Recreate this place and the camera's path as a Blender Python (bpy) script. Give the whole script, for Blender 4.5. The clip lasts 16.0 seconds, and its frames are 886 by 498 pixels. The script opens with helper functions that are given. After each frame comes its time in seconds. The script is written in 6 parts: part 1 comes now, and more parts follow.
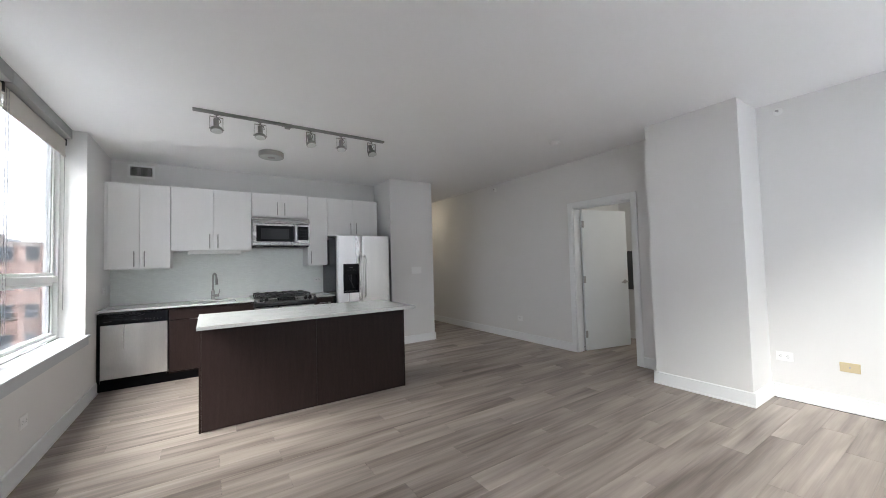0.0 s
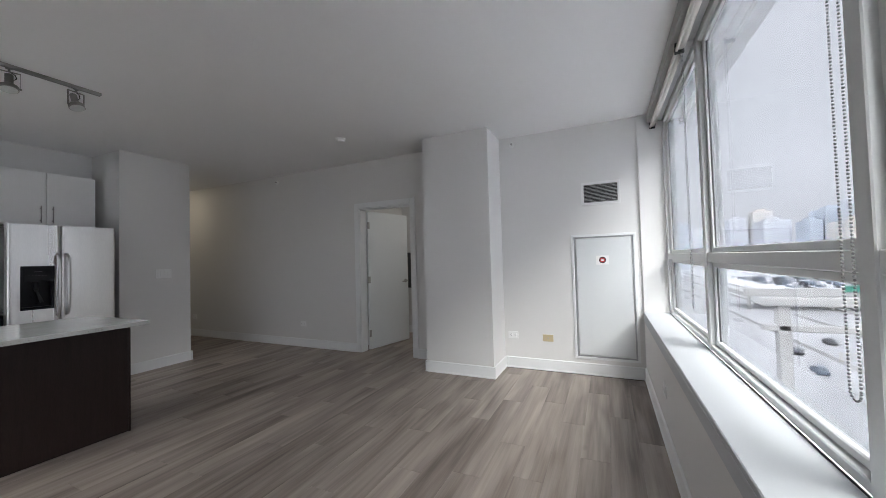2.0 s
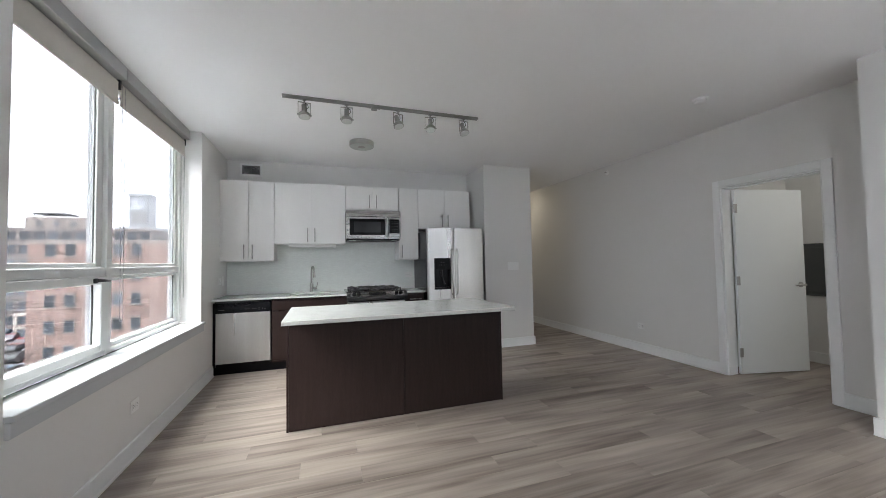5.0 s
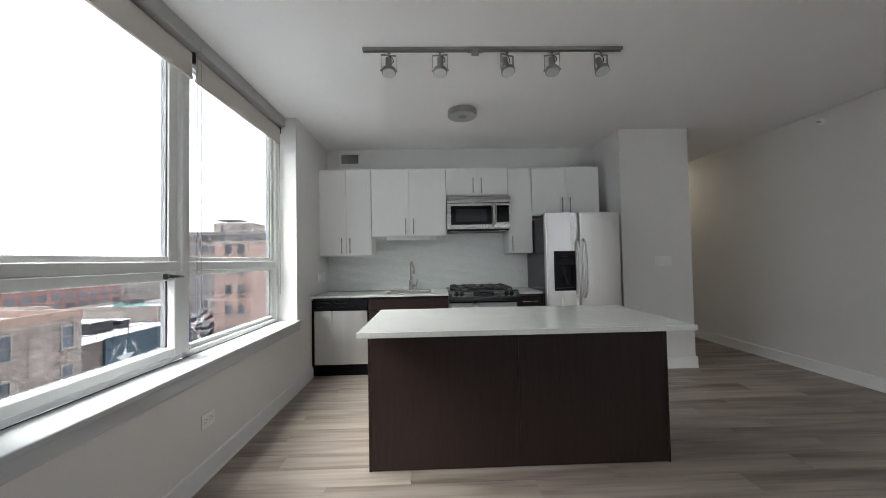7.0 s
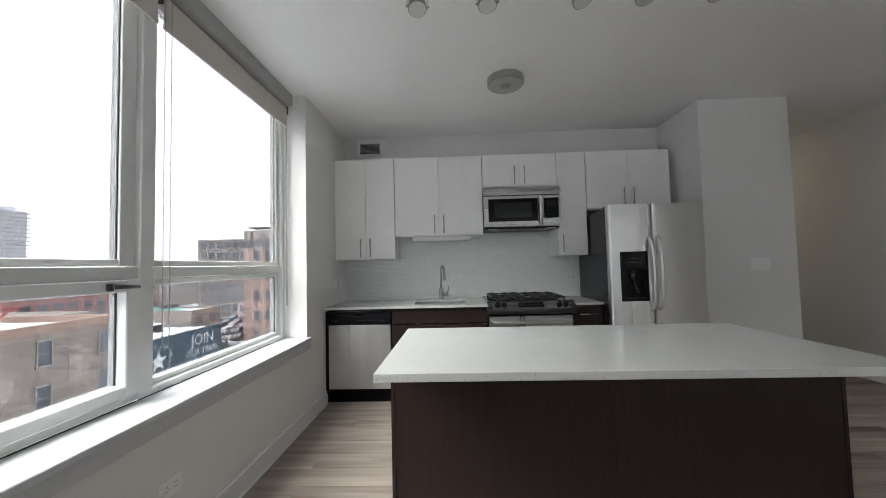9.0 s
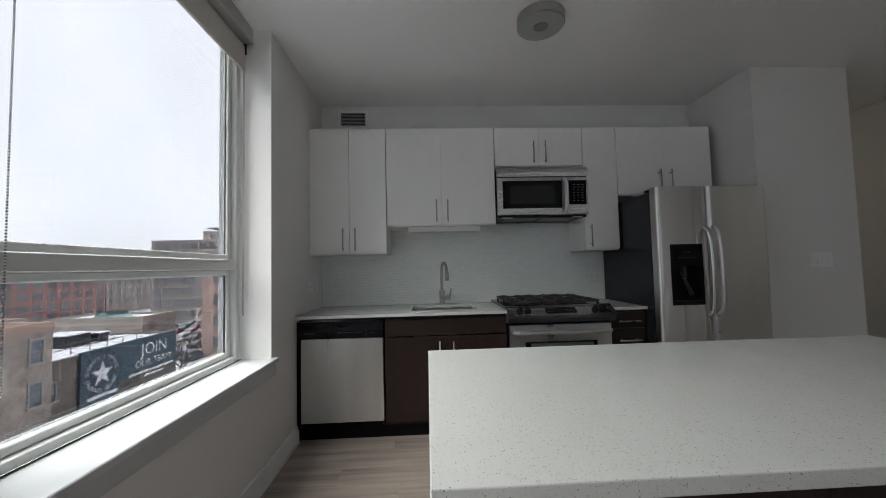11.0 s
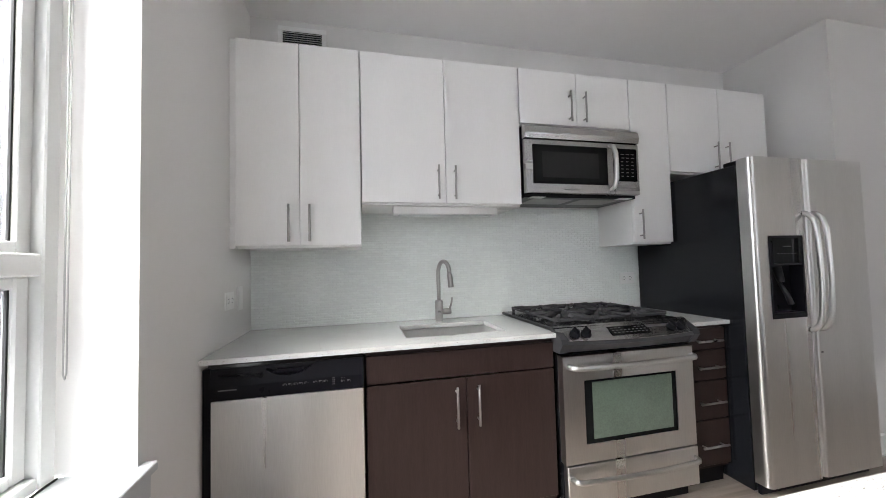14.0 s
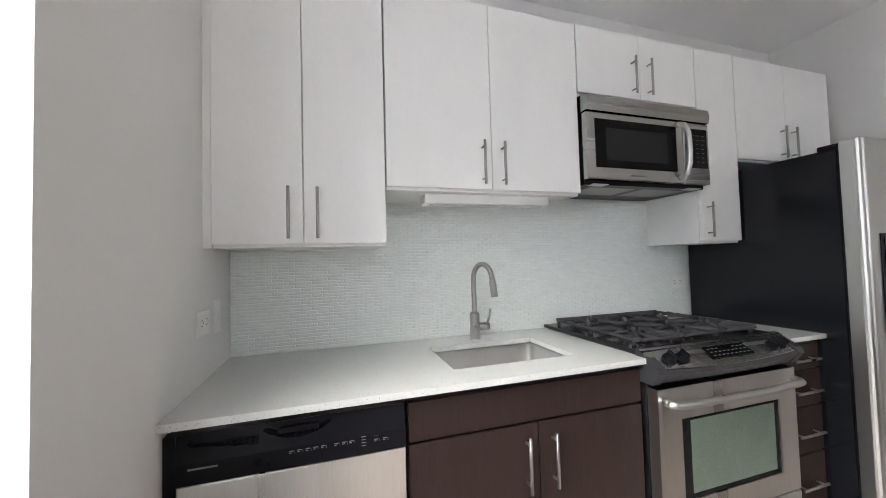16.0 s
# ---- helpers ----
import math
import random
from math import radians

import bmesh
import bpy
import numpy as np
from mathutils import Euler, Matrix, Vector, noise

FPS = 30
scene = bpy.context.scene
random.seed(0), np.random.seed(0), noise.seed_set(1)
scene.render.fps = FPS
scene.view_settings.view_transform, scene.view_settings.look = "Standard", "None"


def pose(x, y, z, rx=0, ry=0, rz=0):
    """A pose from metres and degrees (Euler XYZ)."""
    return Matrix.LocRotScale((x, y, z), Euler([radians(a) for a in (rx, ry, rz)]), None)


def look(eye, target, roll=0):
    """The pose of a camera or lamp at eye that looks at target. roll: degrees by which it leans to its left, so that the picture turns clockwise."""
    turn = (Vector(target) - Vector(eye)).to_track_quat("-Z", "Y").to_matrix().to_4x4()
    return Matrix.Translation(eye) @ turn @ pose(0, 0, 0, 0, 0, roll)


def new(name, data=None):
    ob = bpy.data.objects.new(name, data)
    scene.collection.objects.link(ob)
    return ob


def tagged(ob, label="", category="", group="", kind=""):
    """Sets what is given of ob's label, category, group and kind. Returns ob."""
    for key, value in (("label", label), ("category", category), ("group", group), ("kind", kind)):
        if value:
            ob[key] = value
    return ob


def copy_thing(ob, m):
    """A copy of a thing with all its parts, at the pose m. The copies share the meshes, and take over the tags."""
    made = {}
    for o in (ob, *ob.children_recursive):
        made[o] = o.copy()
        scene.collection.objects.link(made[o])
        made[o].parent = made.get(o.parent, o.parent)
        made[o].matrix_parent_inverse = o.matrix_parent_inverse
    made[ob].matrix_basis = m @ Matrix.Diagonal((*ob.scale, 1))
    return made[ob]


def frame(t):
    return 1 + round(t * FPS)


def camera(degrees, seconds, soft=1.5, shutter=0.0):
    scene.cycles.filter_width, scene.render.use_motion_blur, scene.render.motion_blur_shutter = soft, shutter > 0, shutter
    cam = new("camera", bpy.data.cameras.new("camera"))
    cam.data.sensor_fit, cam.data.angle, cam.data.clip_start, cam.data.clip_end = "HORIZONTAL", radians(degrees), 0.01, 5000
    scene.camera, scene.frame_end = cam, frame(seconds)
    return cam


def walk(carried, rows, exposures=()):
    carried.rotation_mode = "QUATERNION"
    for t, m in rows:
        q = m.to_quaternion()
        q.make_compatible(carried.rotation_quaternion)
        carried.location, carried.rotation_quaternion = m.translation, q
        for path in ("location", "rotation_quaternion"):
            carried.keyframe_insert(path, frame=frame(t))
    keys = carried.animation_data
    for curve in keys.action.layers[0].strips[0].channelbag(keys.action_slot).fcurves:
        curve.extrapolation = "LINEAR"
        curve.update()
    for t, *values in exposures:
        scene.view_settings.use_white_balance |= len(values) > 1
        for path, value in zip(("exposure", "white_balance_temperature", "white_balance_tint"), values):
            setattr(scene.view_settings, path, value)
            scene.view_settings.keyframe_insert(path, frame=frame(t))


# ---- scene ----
cam = camera(102.2, 16.0, soft=0.9)
PATH = [
    (0, (0.529, 1.742, 1.353), (1.627, 3.412, 1.43), -1.5),
    (0.3, (0.582, 1.741, 1.346), (1.743, 3.369, 1.399), -1.1),
    (0.5, (0.601, 1.74, 1.345), (1.87, 3.284, 1.419), -1.7),
    (1, (0.687, 1.722, 1.335), (2.243, 2.976, 1.398), -1.8),
    (1.5, (0.713, 1.772, 1.329), (2.473, 2.721, 1.386), -1.7),
    (2, (0.742, 1.768, 1.33), (2.561, 2.599, 1.387), -1.6),
    (2.5, (0.782, 1.762, 1.345), (2.613, 2.566, 1.4), -1.7),
    (3, (0.792, 1.79, 1.343), (2.605, 2.631, 1.403), -1.6),
    (3.5, (0.799, 1.821, 1.325), (2.408, 3.008, 1.398), -1.3),
    (3.8, (0.711, 1.859, 1.349), (2.13, 3.268, 1.4), -1.3),
    (4, (0.699, 1.937, 1.331), (1.931, 3.511, 1.405), -1.1),
    (4.5, (0.752, 2.122, 1.33), (1.63, 3.918, 1.398), -0.9),
    (5, (0.738, 2.258, 1.324), (1.377, 4.152, 1.395), -1.0),
    (5.2, (0.755, 2.321, 1.326), (1.302, 4.244, 1.397), -0.7),
    (7.3, (0.887, 3.233, 1.292), (0.925, 5.232, 1.356), -1.2),
    (7.5, (0.868, 3.316, 1.285), (0.902, 5.314, 1.359), -1.2),
    (8, (0.891, 3.504, 1.293), (0.854, 5.502, 1.376), -1.4),
    (8.5, (0.88, 3.626, 1.303), (0.79, 5.622, 1.391), -1.4),
    (8.7, (0.836, 3.689, 1.301), (0.752, 5.685, 1.39), -1.4),
    (11, (0.455, 4.519, 1.251), (0.546, 6.514, 1.352), -1.4),
    (11.5, (0.345, 4.671, 1.258), (0.54, 6.659, 1.356), -1.3),
    (12, (0.301, 4.874, 1.253), (0.554, 6.855, 1.347), -1.4),
    (12.5, (0.31, 5.081, 1.28), (0.582, 7.06, 1.356), -1.7),
    (13, (0.294, 5.202, 1.294), (0.595, 7.177, 1.377), -1.8),
    (13.5, (0.197, 5.406, 1.28), (0.558, 7.372, 1.365), -1.6),
    (14, (0.109, 5.581, 1.27), (0.564, 7.526, 1.354), -1.5),
    (14.5, (0.08, 5.792, 1.286), (0.579, 7.727, 1.353), -1.7),
    (15, (0.05, 5.926, 1.294), (0.574, 7.855, 1.365), -1.9),
    (15.5, (-0.027, 6.032, 1.297), (0.508, 7.958, 1.375), -1.8),
    (16, (-0.09, 6.105, 1.304), (0.508, 8.012, 1.374), -1.6),
]
SKY_WHITE, SKY_STRENGTH, GLASS_TINT = 13.8, 0.05, (0.255, 0.259, 0.265)
EXPOSURE = [(0.0, 5.76, 6425, 7), (1.0, 5.7, 6420, 7), (1.5, 5.38, 6390, 8), (2.5, 4.95, 6365, 8), (3.0, 4.95, 6365, 8), (3.5, 5.24, 6400, 7), (4.0, 5.77, 6425, 7), (4.5, 5.9, 6425, 7), (5.0, 5.7, 6430, 6), (8.0, 5.33, 6560, 5), (8.5, 5.32, 6560, 5), (11.0, 4.55, 6540, 6), (12.5, 4.8, 6570, 7), (13.5, 5.42, 6600, 8), (14.0, 6.03, 6620, 9), (14.5, 6.13, 6640, 9), (16.0, 6.13, 6640, 9)]
walk(cam, [(t, look(eye, target, roll)) for t, eye, target, roll in PATH], EXPOSURE)

# ---- world and sun: a bright overcast winter day ----
world = bpy.data.worlds.new("overcast_sky")
scene.world = world
world.use_nodes = True
wn, wl = world.node_tree.nodes, world.node_tree.links
sky = wn.new("ShaderNodeTexSky")
sky.sky_type, sky.sun_disc = "NISHITA", False
sky.sun_elevation, sky.sun_rotation = radians(58), radians(254)
sky.air_density, sky.dust_density, sky.ozone_density = 1.0, 6.0, 1.0
grey = wn.new("ShaderNodeHueSaturation")
grey.inputs["Saturation"].default_value = 0.18
wl.new(sky.outputs["Color"], grey.inputs["Color"])
cloud = wn.new("ShaderNodeMix")
cloud.data_type = "RGBA"
cloud.inputs["Factor"].default_value = 0.6
wl.new(grey.outputs["Color"], cloud.inputs[6])
cloud.inputs[7].default_value = (SKY_WHITE, SKY_WHITE, SKY_WHITE * 1.065, 1)
# an overcast sky grows brighter towards the zenith
where, split, rise, high = wn.new("ShaderNodeTexCoord"), wn.new("ShaderNodeSeparateXYZ"), wn.new("ShaderNodeMapRange"), wn.new("ShaderNodeVectorMath")
wl.new(where.outputs["Generated"], split.inputs[0])
wl.new(split.outputs["Z"], rise.inputs["Value"])
for slot, value in (("From Min", 0.5), ("From Max", 1.0), ("To Min", 1.0), ("To Max", 1.3)):
    rise.inputs[slot].default_value = value
high.operation = "SCALE"
# soft uneven cloud cover
puff, spread, thick = wn.new("ShaderNodeTexNoise"), wn.new("ShaderNodeMapRange"), wn.new("ShaderNodeVectorMath")
puff.inputs["Scale"].default_value, puff.inputs["Detail"].default_value = 2.6, 5
wl.new(where.outputs["Generated"], puff.inputs["Vector"])
for slot, value in (("From Min", 0.3), ("From Max", 0.7), ("To Min", 0.90), ("To Max", 1.08)):
    spread.inputs[slot].default_value = value
wl.new(puff.outputs["Fac"], spread.inputs["Value"])
thick.operation = "SCALE"
wl.new(cloud.outputs[2], thick.inputs[0])
wl.new(spread.outputs["Result"], thick.inputs["Scale"])
# the cover is thinner towards the north-west
lean, brighter, cover = wn.new("ShaderNodeVectorMath"), wn.new("ShaderNodeMath"), wn.new("ShaderNodeVectorMath")
lean.operation, brighter.operation, cover.operation = "DOT_PRODUCT", "MULTIPLY_ADD", "SCALE"
wl.new(where.outputs["Generated"], lean.inputs[0])
lean.inputs[1].default_value = (-0.8, 0.6, 0)
wl.new(lean.outputs["Value"], brighter.inputs[0])
brighter.inputs[1].default_value, brighter.inputs[2].default_value = 0.30, 1.0
wl.new(thick.outputs[0], cover.inputs[0])
wl.new(brighter.outputs[0], cover.inputs["Scale"])
wl.new(cover.outputs[0], high.inputs[0])
wl.new(rise.outputs["Result"], high.inputs["Scale"])
wl.new(high.outputs[0], wn["Background"].inputs["Color"])
wn["Background"].inputs["Strength"].default_value = SKY_STRENGTH
sun_data = bpy.data.lights.new("sun", "SUN")
sun_data.energy, sun_data.angle, sun_data.color = 0.5, radians(75), (1.0, 0.985, 0.965)
sun = new("sun", sun_data)
sun.matrix_world = look((-28, -8, 46), (0, 0, 0))


# ---- building helpers ----
def box(bm, x0, x1, y0, y1, z0, z1, bev=0.0, seg=1):
    """A box, with rounded edges where bev is given."""
    xs, ys, zs = sorted((x0, x1)), sorted((y0, y1)), sorted((z0, z1))
    v = [bm.verts.new((x, y, z)) for x in xs for y in ys for z in zs]
    fs = [bm.faces.new([v[i] for i in q]) for q in ((0, 1, 3, 2), (4, 6, 7, 5), (0, 4, 5, 1), (2, 3, 7, 6), (0, 2, 6, 4), (1, 5, 7, 3))]
    if bev > 0:
        es = list({e for f in fs for e in f.edges})
        bmesh.ops.bevel(bm, geom=es, offset=bev, segments=seg, profile=0.5, affect="EDGES")
    return bm


def one(x0, x1, y0, y1, z0, z1, bev=0.0, seg=1):
    return box(bmesh.new(), x0, x1, y0, y1, z0, z1, bev, seg)


def tube(bm, pts, r, n=10, caps=True):
    """A round bar along points; r is one radius or one for each point."""
    pts = [Vector(p) for p in pts]
    rings = []
    side = None
    for i, p in enumerate(pts):
        d = (pts[min(i + 1, len(pts) - 1)] - pts[max(i - 1, 0)]).normalized()
        if side is None:
            side = d.orthogonal().normalized()
        side = (side - d * side.dot(d)).normalized()
        up = d.cross(side)
        rr = r[i] if isinstance(r, (list, tuple)) else r
        rings.append([bm.verts.new(p + rr * (math.cos(a) * side + math.sin(a) * up)) for a in (2 * math.pi * k / n for k in range(n))])
    for a, b in zip(rings, rings[1:]):
        for k in range(n):
            f = bm.faces.new((a[k], a[(k + 1) % n], b[(k + 1) % n], b[k]))
            f.smooth = True
    if caps:
        bm.faces.new(rings[0][::-1])
        bm.faces.new(rings[-1])
    return bm


def lathe(bm, c, prof, n=28, axis="z"):
    """A turned shape: prof is a list of (radius, height) about c."""
    rings = []
    for r, h in prof:
        ring = []
        for k in range(n):
            a = 2 * math.pi * k / n
            u, w = r * math.cos(a), r * math.sin(a)
            o = {"z": (u, w, h), "y": (u, h, w), "x": (h, u, w)}[axis]
            ring.append(bm.verts.new(Vector(c) + Vector(o)))
        rings.append(ring)
    for a, b in zip(rings, rings[1:]):
        for k in range(n):
            bm.faces.new((a[k], a[(k + 1) % n], b[(k + 1) % n], b[k]))
    bm.faces.new(rings[0][::-1])
    bm.faces.new(rings[-1])
    bmesh.ops.recalc_face_normals(bm, faces=bm.faces[:])
    return bm


def prism(bm, outline, y0, y1, axis="y"):
    """An outline of (u, z) pairs drawn out along an axis."""
    put = {"y": lambda u, z, d: (u, d, z), "x": lambda u, z, d: (d, u, z), "z": lambda u, z, d: (u, z, d)}[axis]
    a = [bm.verts.new(put(u, z, y0)) for u, z in outline]
    b = [bm.verts.new(put(u, z, y1)) for u, z in outline]
    n = len(a)
    bm.faces.new(a)
    bm.faces.new(b[::-1])
    for k in range(n):
        bm.faces.new((a[k], b[k], b[(k + 1) % n], a[(k + 1) % n]))
    bmesh.ops.recalc_face_normals(bm, faces=bm.faces[:])
    return bm


def base_of(ob):
    p = Vector((0, 0, 0))
    while ob is not None:
        p = p + ob.location
        ob = ob.parent
    return p


def mesh_of(name, bm, material):
    me = bpy.data.meshes.new(name)
    bm.normal_update()
    bm.to_mesh(me)
    bm.free()
    me.materials.append(material)
    return me


def part(name, bm, material, parent, label=""):
    """One mesh under a thing or a part; bm is in world metres."""
    bmesh.ops.translate(bm, verts=bm.verts[:], vec=-base_of(parent))
    ob = new(name, mesh_of(name, bm, material))
    ob.parent = parent
    return tagged(ob, label)


def thing(name, at, label, category, group="", kind=""):
    ob = new(name)
    ob.location = at
    ob.empty_display_size = 0.1
    return tagged(ob, label, category, group, kind)


def solid(name, bm, material, label, category="", group="", kind=""):
    """A thing, or a piece of the setting, that is one mesh."""
    return tagged(new(name, mesh_of(name, bm, material)), label, category, group, kind)


def lettering(text, size, material, name="lettering", depth=0.0005, align="CENTER"):
    """Raised letters as a mesh in the xy plane."""
    cu = bpy.data.curves.new(name, "FONT")
    cu.body, cu.size, cu.extrude, cu.align_x, cu.align_y = text, size, depth, align, "CENTER"
    cu.resolution_u = 2
    tmp = bpy.data.objects.new(name, cu)
    scene.collection.objects.link(tmp)
    bpy.context.view_layer.update()
    me = bpy.data.meshes.new_from_object(tmp)
    bpy.data.objects.remove(tmp)
    me.materials.clear()
    me.materials.append(material)
    return new(name, me)


# ---- materials ----
def mat(name, color, rough=0.5, metal=0.0, scale=8.0, vary=0.06, bump=0.05, fine=120.0, stretch=(1, 1, 1), spec=0.5, rvary=0.1, coat=0.0, rand=0.0):
    """A surface with variation at two scales, fine relief and uneven gloss."""
    m = bpy.data.materials.new(name)
    m.use_nodes = True
    n, l = m.node_tree.nodes, m.node_tree.links
    b = n["Principled BSDF"]
    tc = n.new("ShaderNodeTexCoord")
    mp = n.new("ShaderNodeMapping")
    mp.inputs["Scale"].default_value = stretch
    l.new(tc.outputs["Object"], mp.inputs["Vector"])
    big, small = n.new("ShaderNodeTexNoise"), n.new("ShaderNodeTexNoise")
    for t, s in ((big, scale), (small, fine)):
        t.inputs["Scale"].default_value = s
        t.inputs["Detail"].default_value = 4
        l.new(mp.outputs["Vector"], t.inputs["Vector"])
    add = n.new("ShaderNodeMath")
    add.operation = "ADD"
    l.new(big.outputs["Fac"], add.inputs[0])
    l.new(small.outputs["Fac"], add.inputs[1])
    ramp = n.new("ShaderNodeMapRange")
    ramp.inputs["From Min"].default_value, ramp.inputs["From Max"].default_value = 0.6, 1.4
    ramp.inputs["To Min"].default_value, ramp.inputs["To Max"].default_value = 1 - vary, 1 + vary
    l.new(add.outputs[0], ramp.inputs["Value"])
    val = ramp.outputs["Result"]
    if rand:
        oi = n.new("ShaderNodeObjectInfo")
        rr = n.new("ShaderNodeMapRange")
        rr.inputs["To Min"].default_value, rr.inputs["To Max"].default_value = 1 - rand, 1 + rand
        l.new(oi.outputs["Random"], rr.inputs["Value"])
        mm = n.new("ShaderNodeMath")
        mm.operation = "MULTIPLY"
        l.new(val, mm.inputs[0])
        l.new(rr.outputs["Result"], mm.inputs[1])
        val = mm.outputs[0]
    hsv = n.new("ShaderNodeHueSaturation")
    hsv.inputs["Color"].default_value = (*color, 1)
    l.new(val, hsv.inputs["Value"])
    l.new(hsv.outputs["Color"], b.inputs["Base Color"])
    rg = n.new("ShaderNodeMapRange")
    rg.inputs["From Min"].default_value, rg.inputs["From Max"].default_value = 0.3, 0.7
    rg.inputs["To Min"].default_value, rg.inputs["To Max"].default_value = rough * (1 - rvary), min(1.0, rough * (1 + rvary))
    l.new(big.outputs["Fac"], rg.inputs["Value"])
    l.new(rg.outputs["Result"], b.inputs["Roughness"])
    b.inputs["Metallic"].default_value = metal
    b.inputs["Specular IOR Level"].default_value = spec
    b.inputs["Coat Weight"].default_value = coat
    b.inputs["Coat Roughness"].default_value = 0.08
    if bump:
        bp = n.new("ShaderNodeBump")
        bp.inputs["Strength"].default_value = bump
        bp.inputs["Distance"].default_value = 0.002
        l.new(small.outputs["Fac"], bp.inputs["Height"])
        l.new(bp.outputs["Normal"], b.inputs["Normal"])
    return m


def floor_material():
    """Grey-brown vinyl planks: grain along x, soft dark streaks, a few knots, each plank its own tone."""
    m = bpy.data.materials.new("grey_wood_plank")
    m.use_nodes = True
    n, l = m.node_tree.nodes, m.node_tree.links
    b = n["Principled BSDF"]
    tc, oi = n.new("ShaderNodeTexCoord"), n.new("ShaderNodeObjectInfo")
    off = n.new("ShaderNodeVectorMath")
    off.operation = "MULTIPLY_ADD"
    off.inputs[1].default_value = (1, 1, 1)
    cmb = n.new("ShaderNodeCombineXYZ")
    k = n.new("ShaderNodeMath")
    k.operation = "MULTIPLY"
    k.inputs[1].default_value = 90.0
    l.new(oi.outputs["Random"], k.inputs[0])
    for i in "XYZ":
        l.new(k.outputs[0], cmb.inputs[i])
    l.new(tc.outputs["Object"], off.inputs[0])
    l.new(cmb.outputs[0], off.inputs[2])

    def tex(sx, sy, scale, detail, dist=0.0):
        mp = n.new("ShaderNodeMapping")
        mp.inputs["Scale"].default_value = (sx, sy, 1)
        l.new(off.outputs[0], mp.inputs["Vector"])
        t = n.new("ShaderNodeTexNoise")
        t.inputs["Scale"].default_value, t.inputs["Detail"].default_value, t.inputs["Distortion"].default_value = scale, detail, dist
        l.new(mp.outputs["Vector"], t.inputs["Vector"])
        return t.outputs["Fac"]
    broad, grain, fine = tex(0.6, 5.0, 1.5, 2, 0.4), tex(0.7, 18, 2.0, 3, 0.3), tex(2, 150, 2.0, 2)
    ramp = n.new("ShaderNodeValToRGB")
    e = ramp.color_ramp.elements
    e[0].position, e[0].color = 0.31, (0.135, 0.107, 0.092, 1)
    e[1].position, e[1].color = 0.70, (0.455, 0.39, 0.342, 1)
    mid = ramp.color_ramp.elements.new(0.5)
    mid.color = (0.30, 0.253, 0.22, 1)

    def mix(a, bb, f):
        x = n.new("ShaderNodeMix")
        x.inputs["Factor"].default_value = f
        l.new(a, x.inputs["A"])
        l.new(bb, x.inputs["B"])
        return x.outputs["Result"]
    g = mix(mix(broad, grain, 0.32), fine, 0.08)
    tone = n.new("ShaderNodeMapRange")
    tone.inputs["To Min"].default_value, tone.inputs["To Max"].default_value = -0.055, 0.055
    l.new(oi.outputs["Random"], tone.inputs["Value"])
    add = n.new("ShaderNodeMath")
    add.operation = "ADD"
    l.new(g, add.inputs[0])
    l.new(tone.outputs["Result"], add.inputs[1])
    l.new(add.outputs[0], ramp.inputs["Fac"])
    knot = n.new("ShaderNodeTexVoronoi")
    kmp = n.new("ShaderNodeMapping")
    kmp.inputs["Scale"].default_value = (1.0, 2.2, 1)
    l.new(off.outputs[0], kmp.inputs["Vector"])
    l.new(kmp.outputs["Vector"], knot.inputs["Vector"])
    knot.inputs["Scale"].default_value = 1.3
    kr = n.new("ShaderNodeMapRange")
    kr.inputs["From Min"].default_value, kr.inputs["From Max"].default_value = 0.0, 0.07
    kr.inputs["To Min"].default_value, kr.inputs["To Max"].default_value = 0.72, 1.0
    l.new(knot.outputs["Distance"], kr.inputs["Value"])
    hsv = n.new("ShaderNodeHueSaturation")
    l.new(ramp.outputs["Color"], hsv.inputs["Color"])
    l.new(kr.outputs["Result"], hsv.inputs["Value"])
    l.new(hsv.outputs["Color"], b.inputs["Base Color"])
    rr = n.new("ShaderNodeMapRange")
    rr.inputs["To Min"].default_value, rr.inputs["To Max"].default_value = 0.34, 0.52
    l.new(grain, rr.inputs["Value"])
    l.new(rr.outputs["Result"], b.inputs["Roughness"])
    b.inputs["Specular IOR Level"].default_value = 0.4
    bp = n.new("ShaderNodeBump")
    bp.inputs["Strength"].default_value, bp.inputs["Distance"].default_value = 0.12, 0.001
    l.new(mix(grain, fine, 0.5), bp.inputs["Height"])
    l.new(bp.outputs["Normal"], b.inputs["Normal"])
    return m


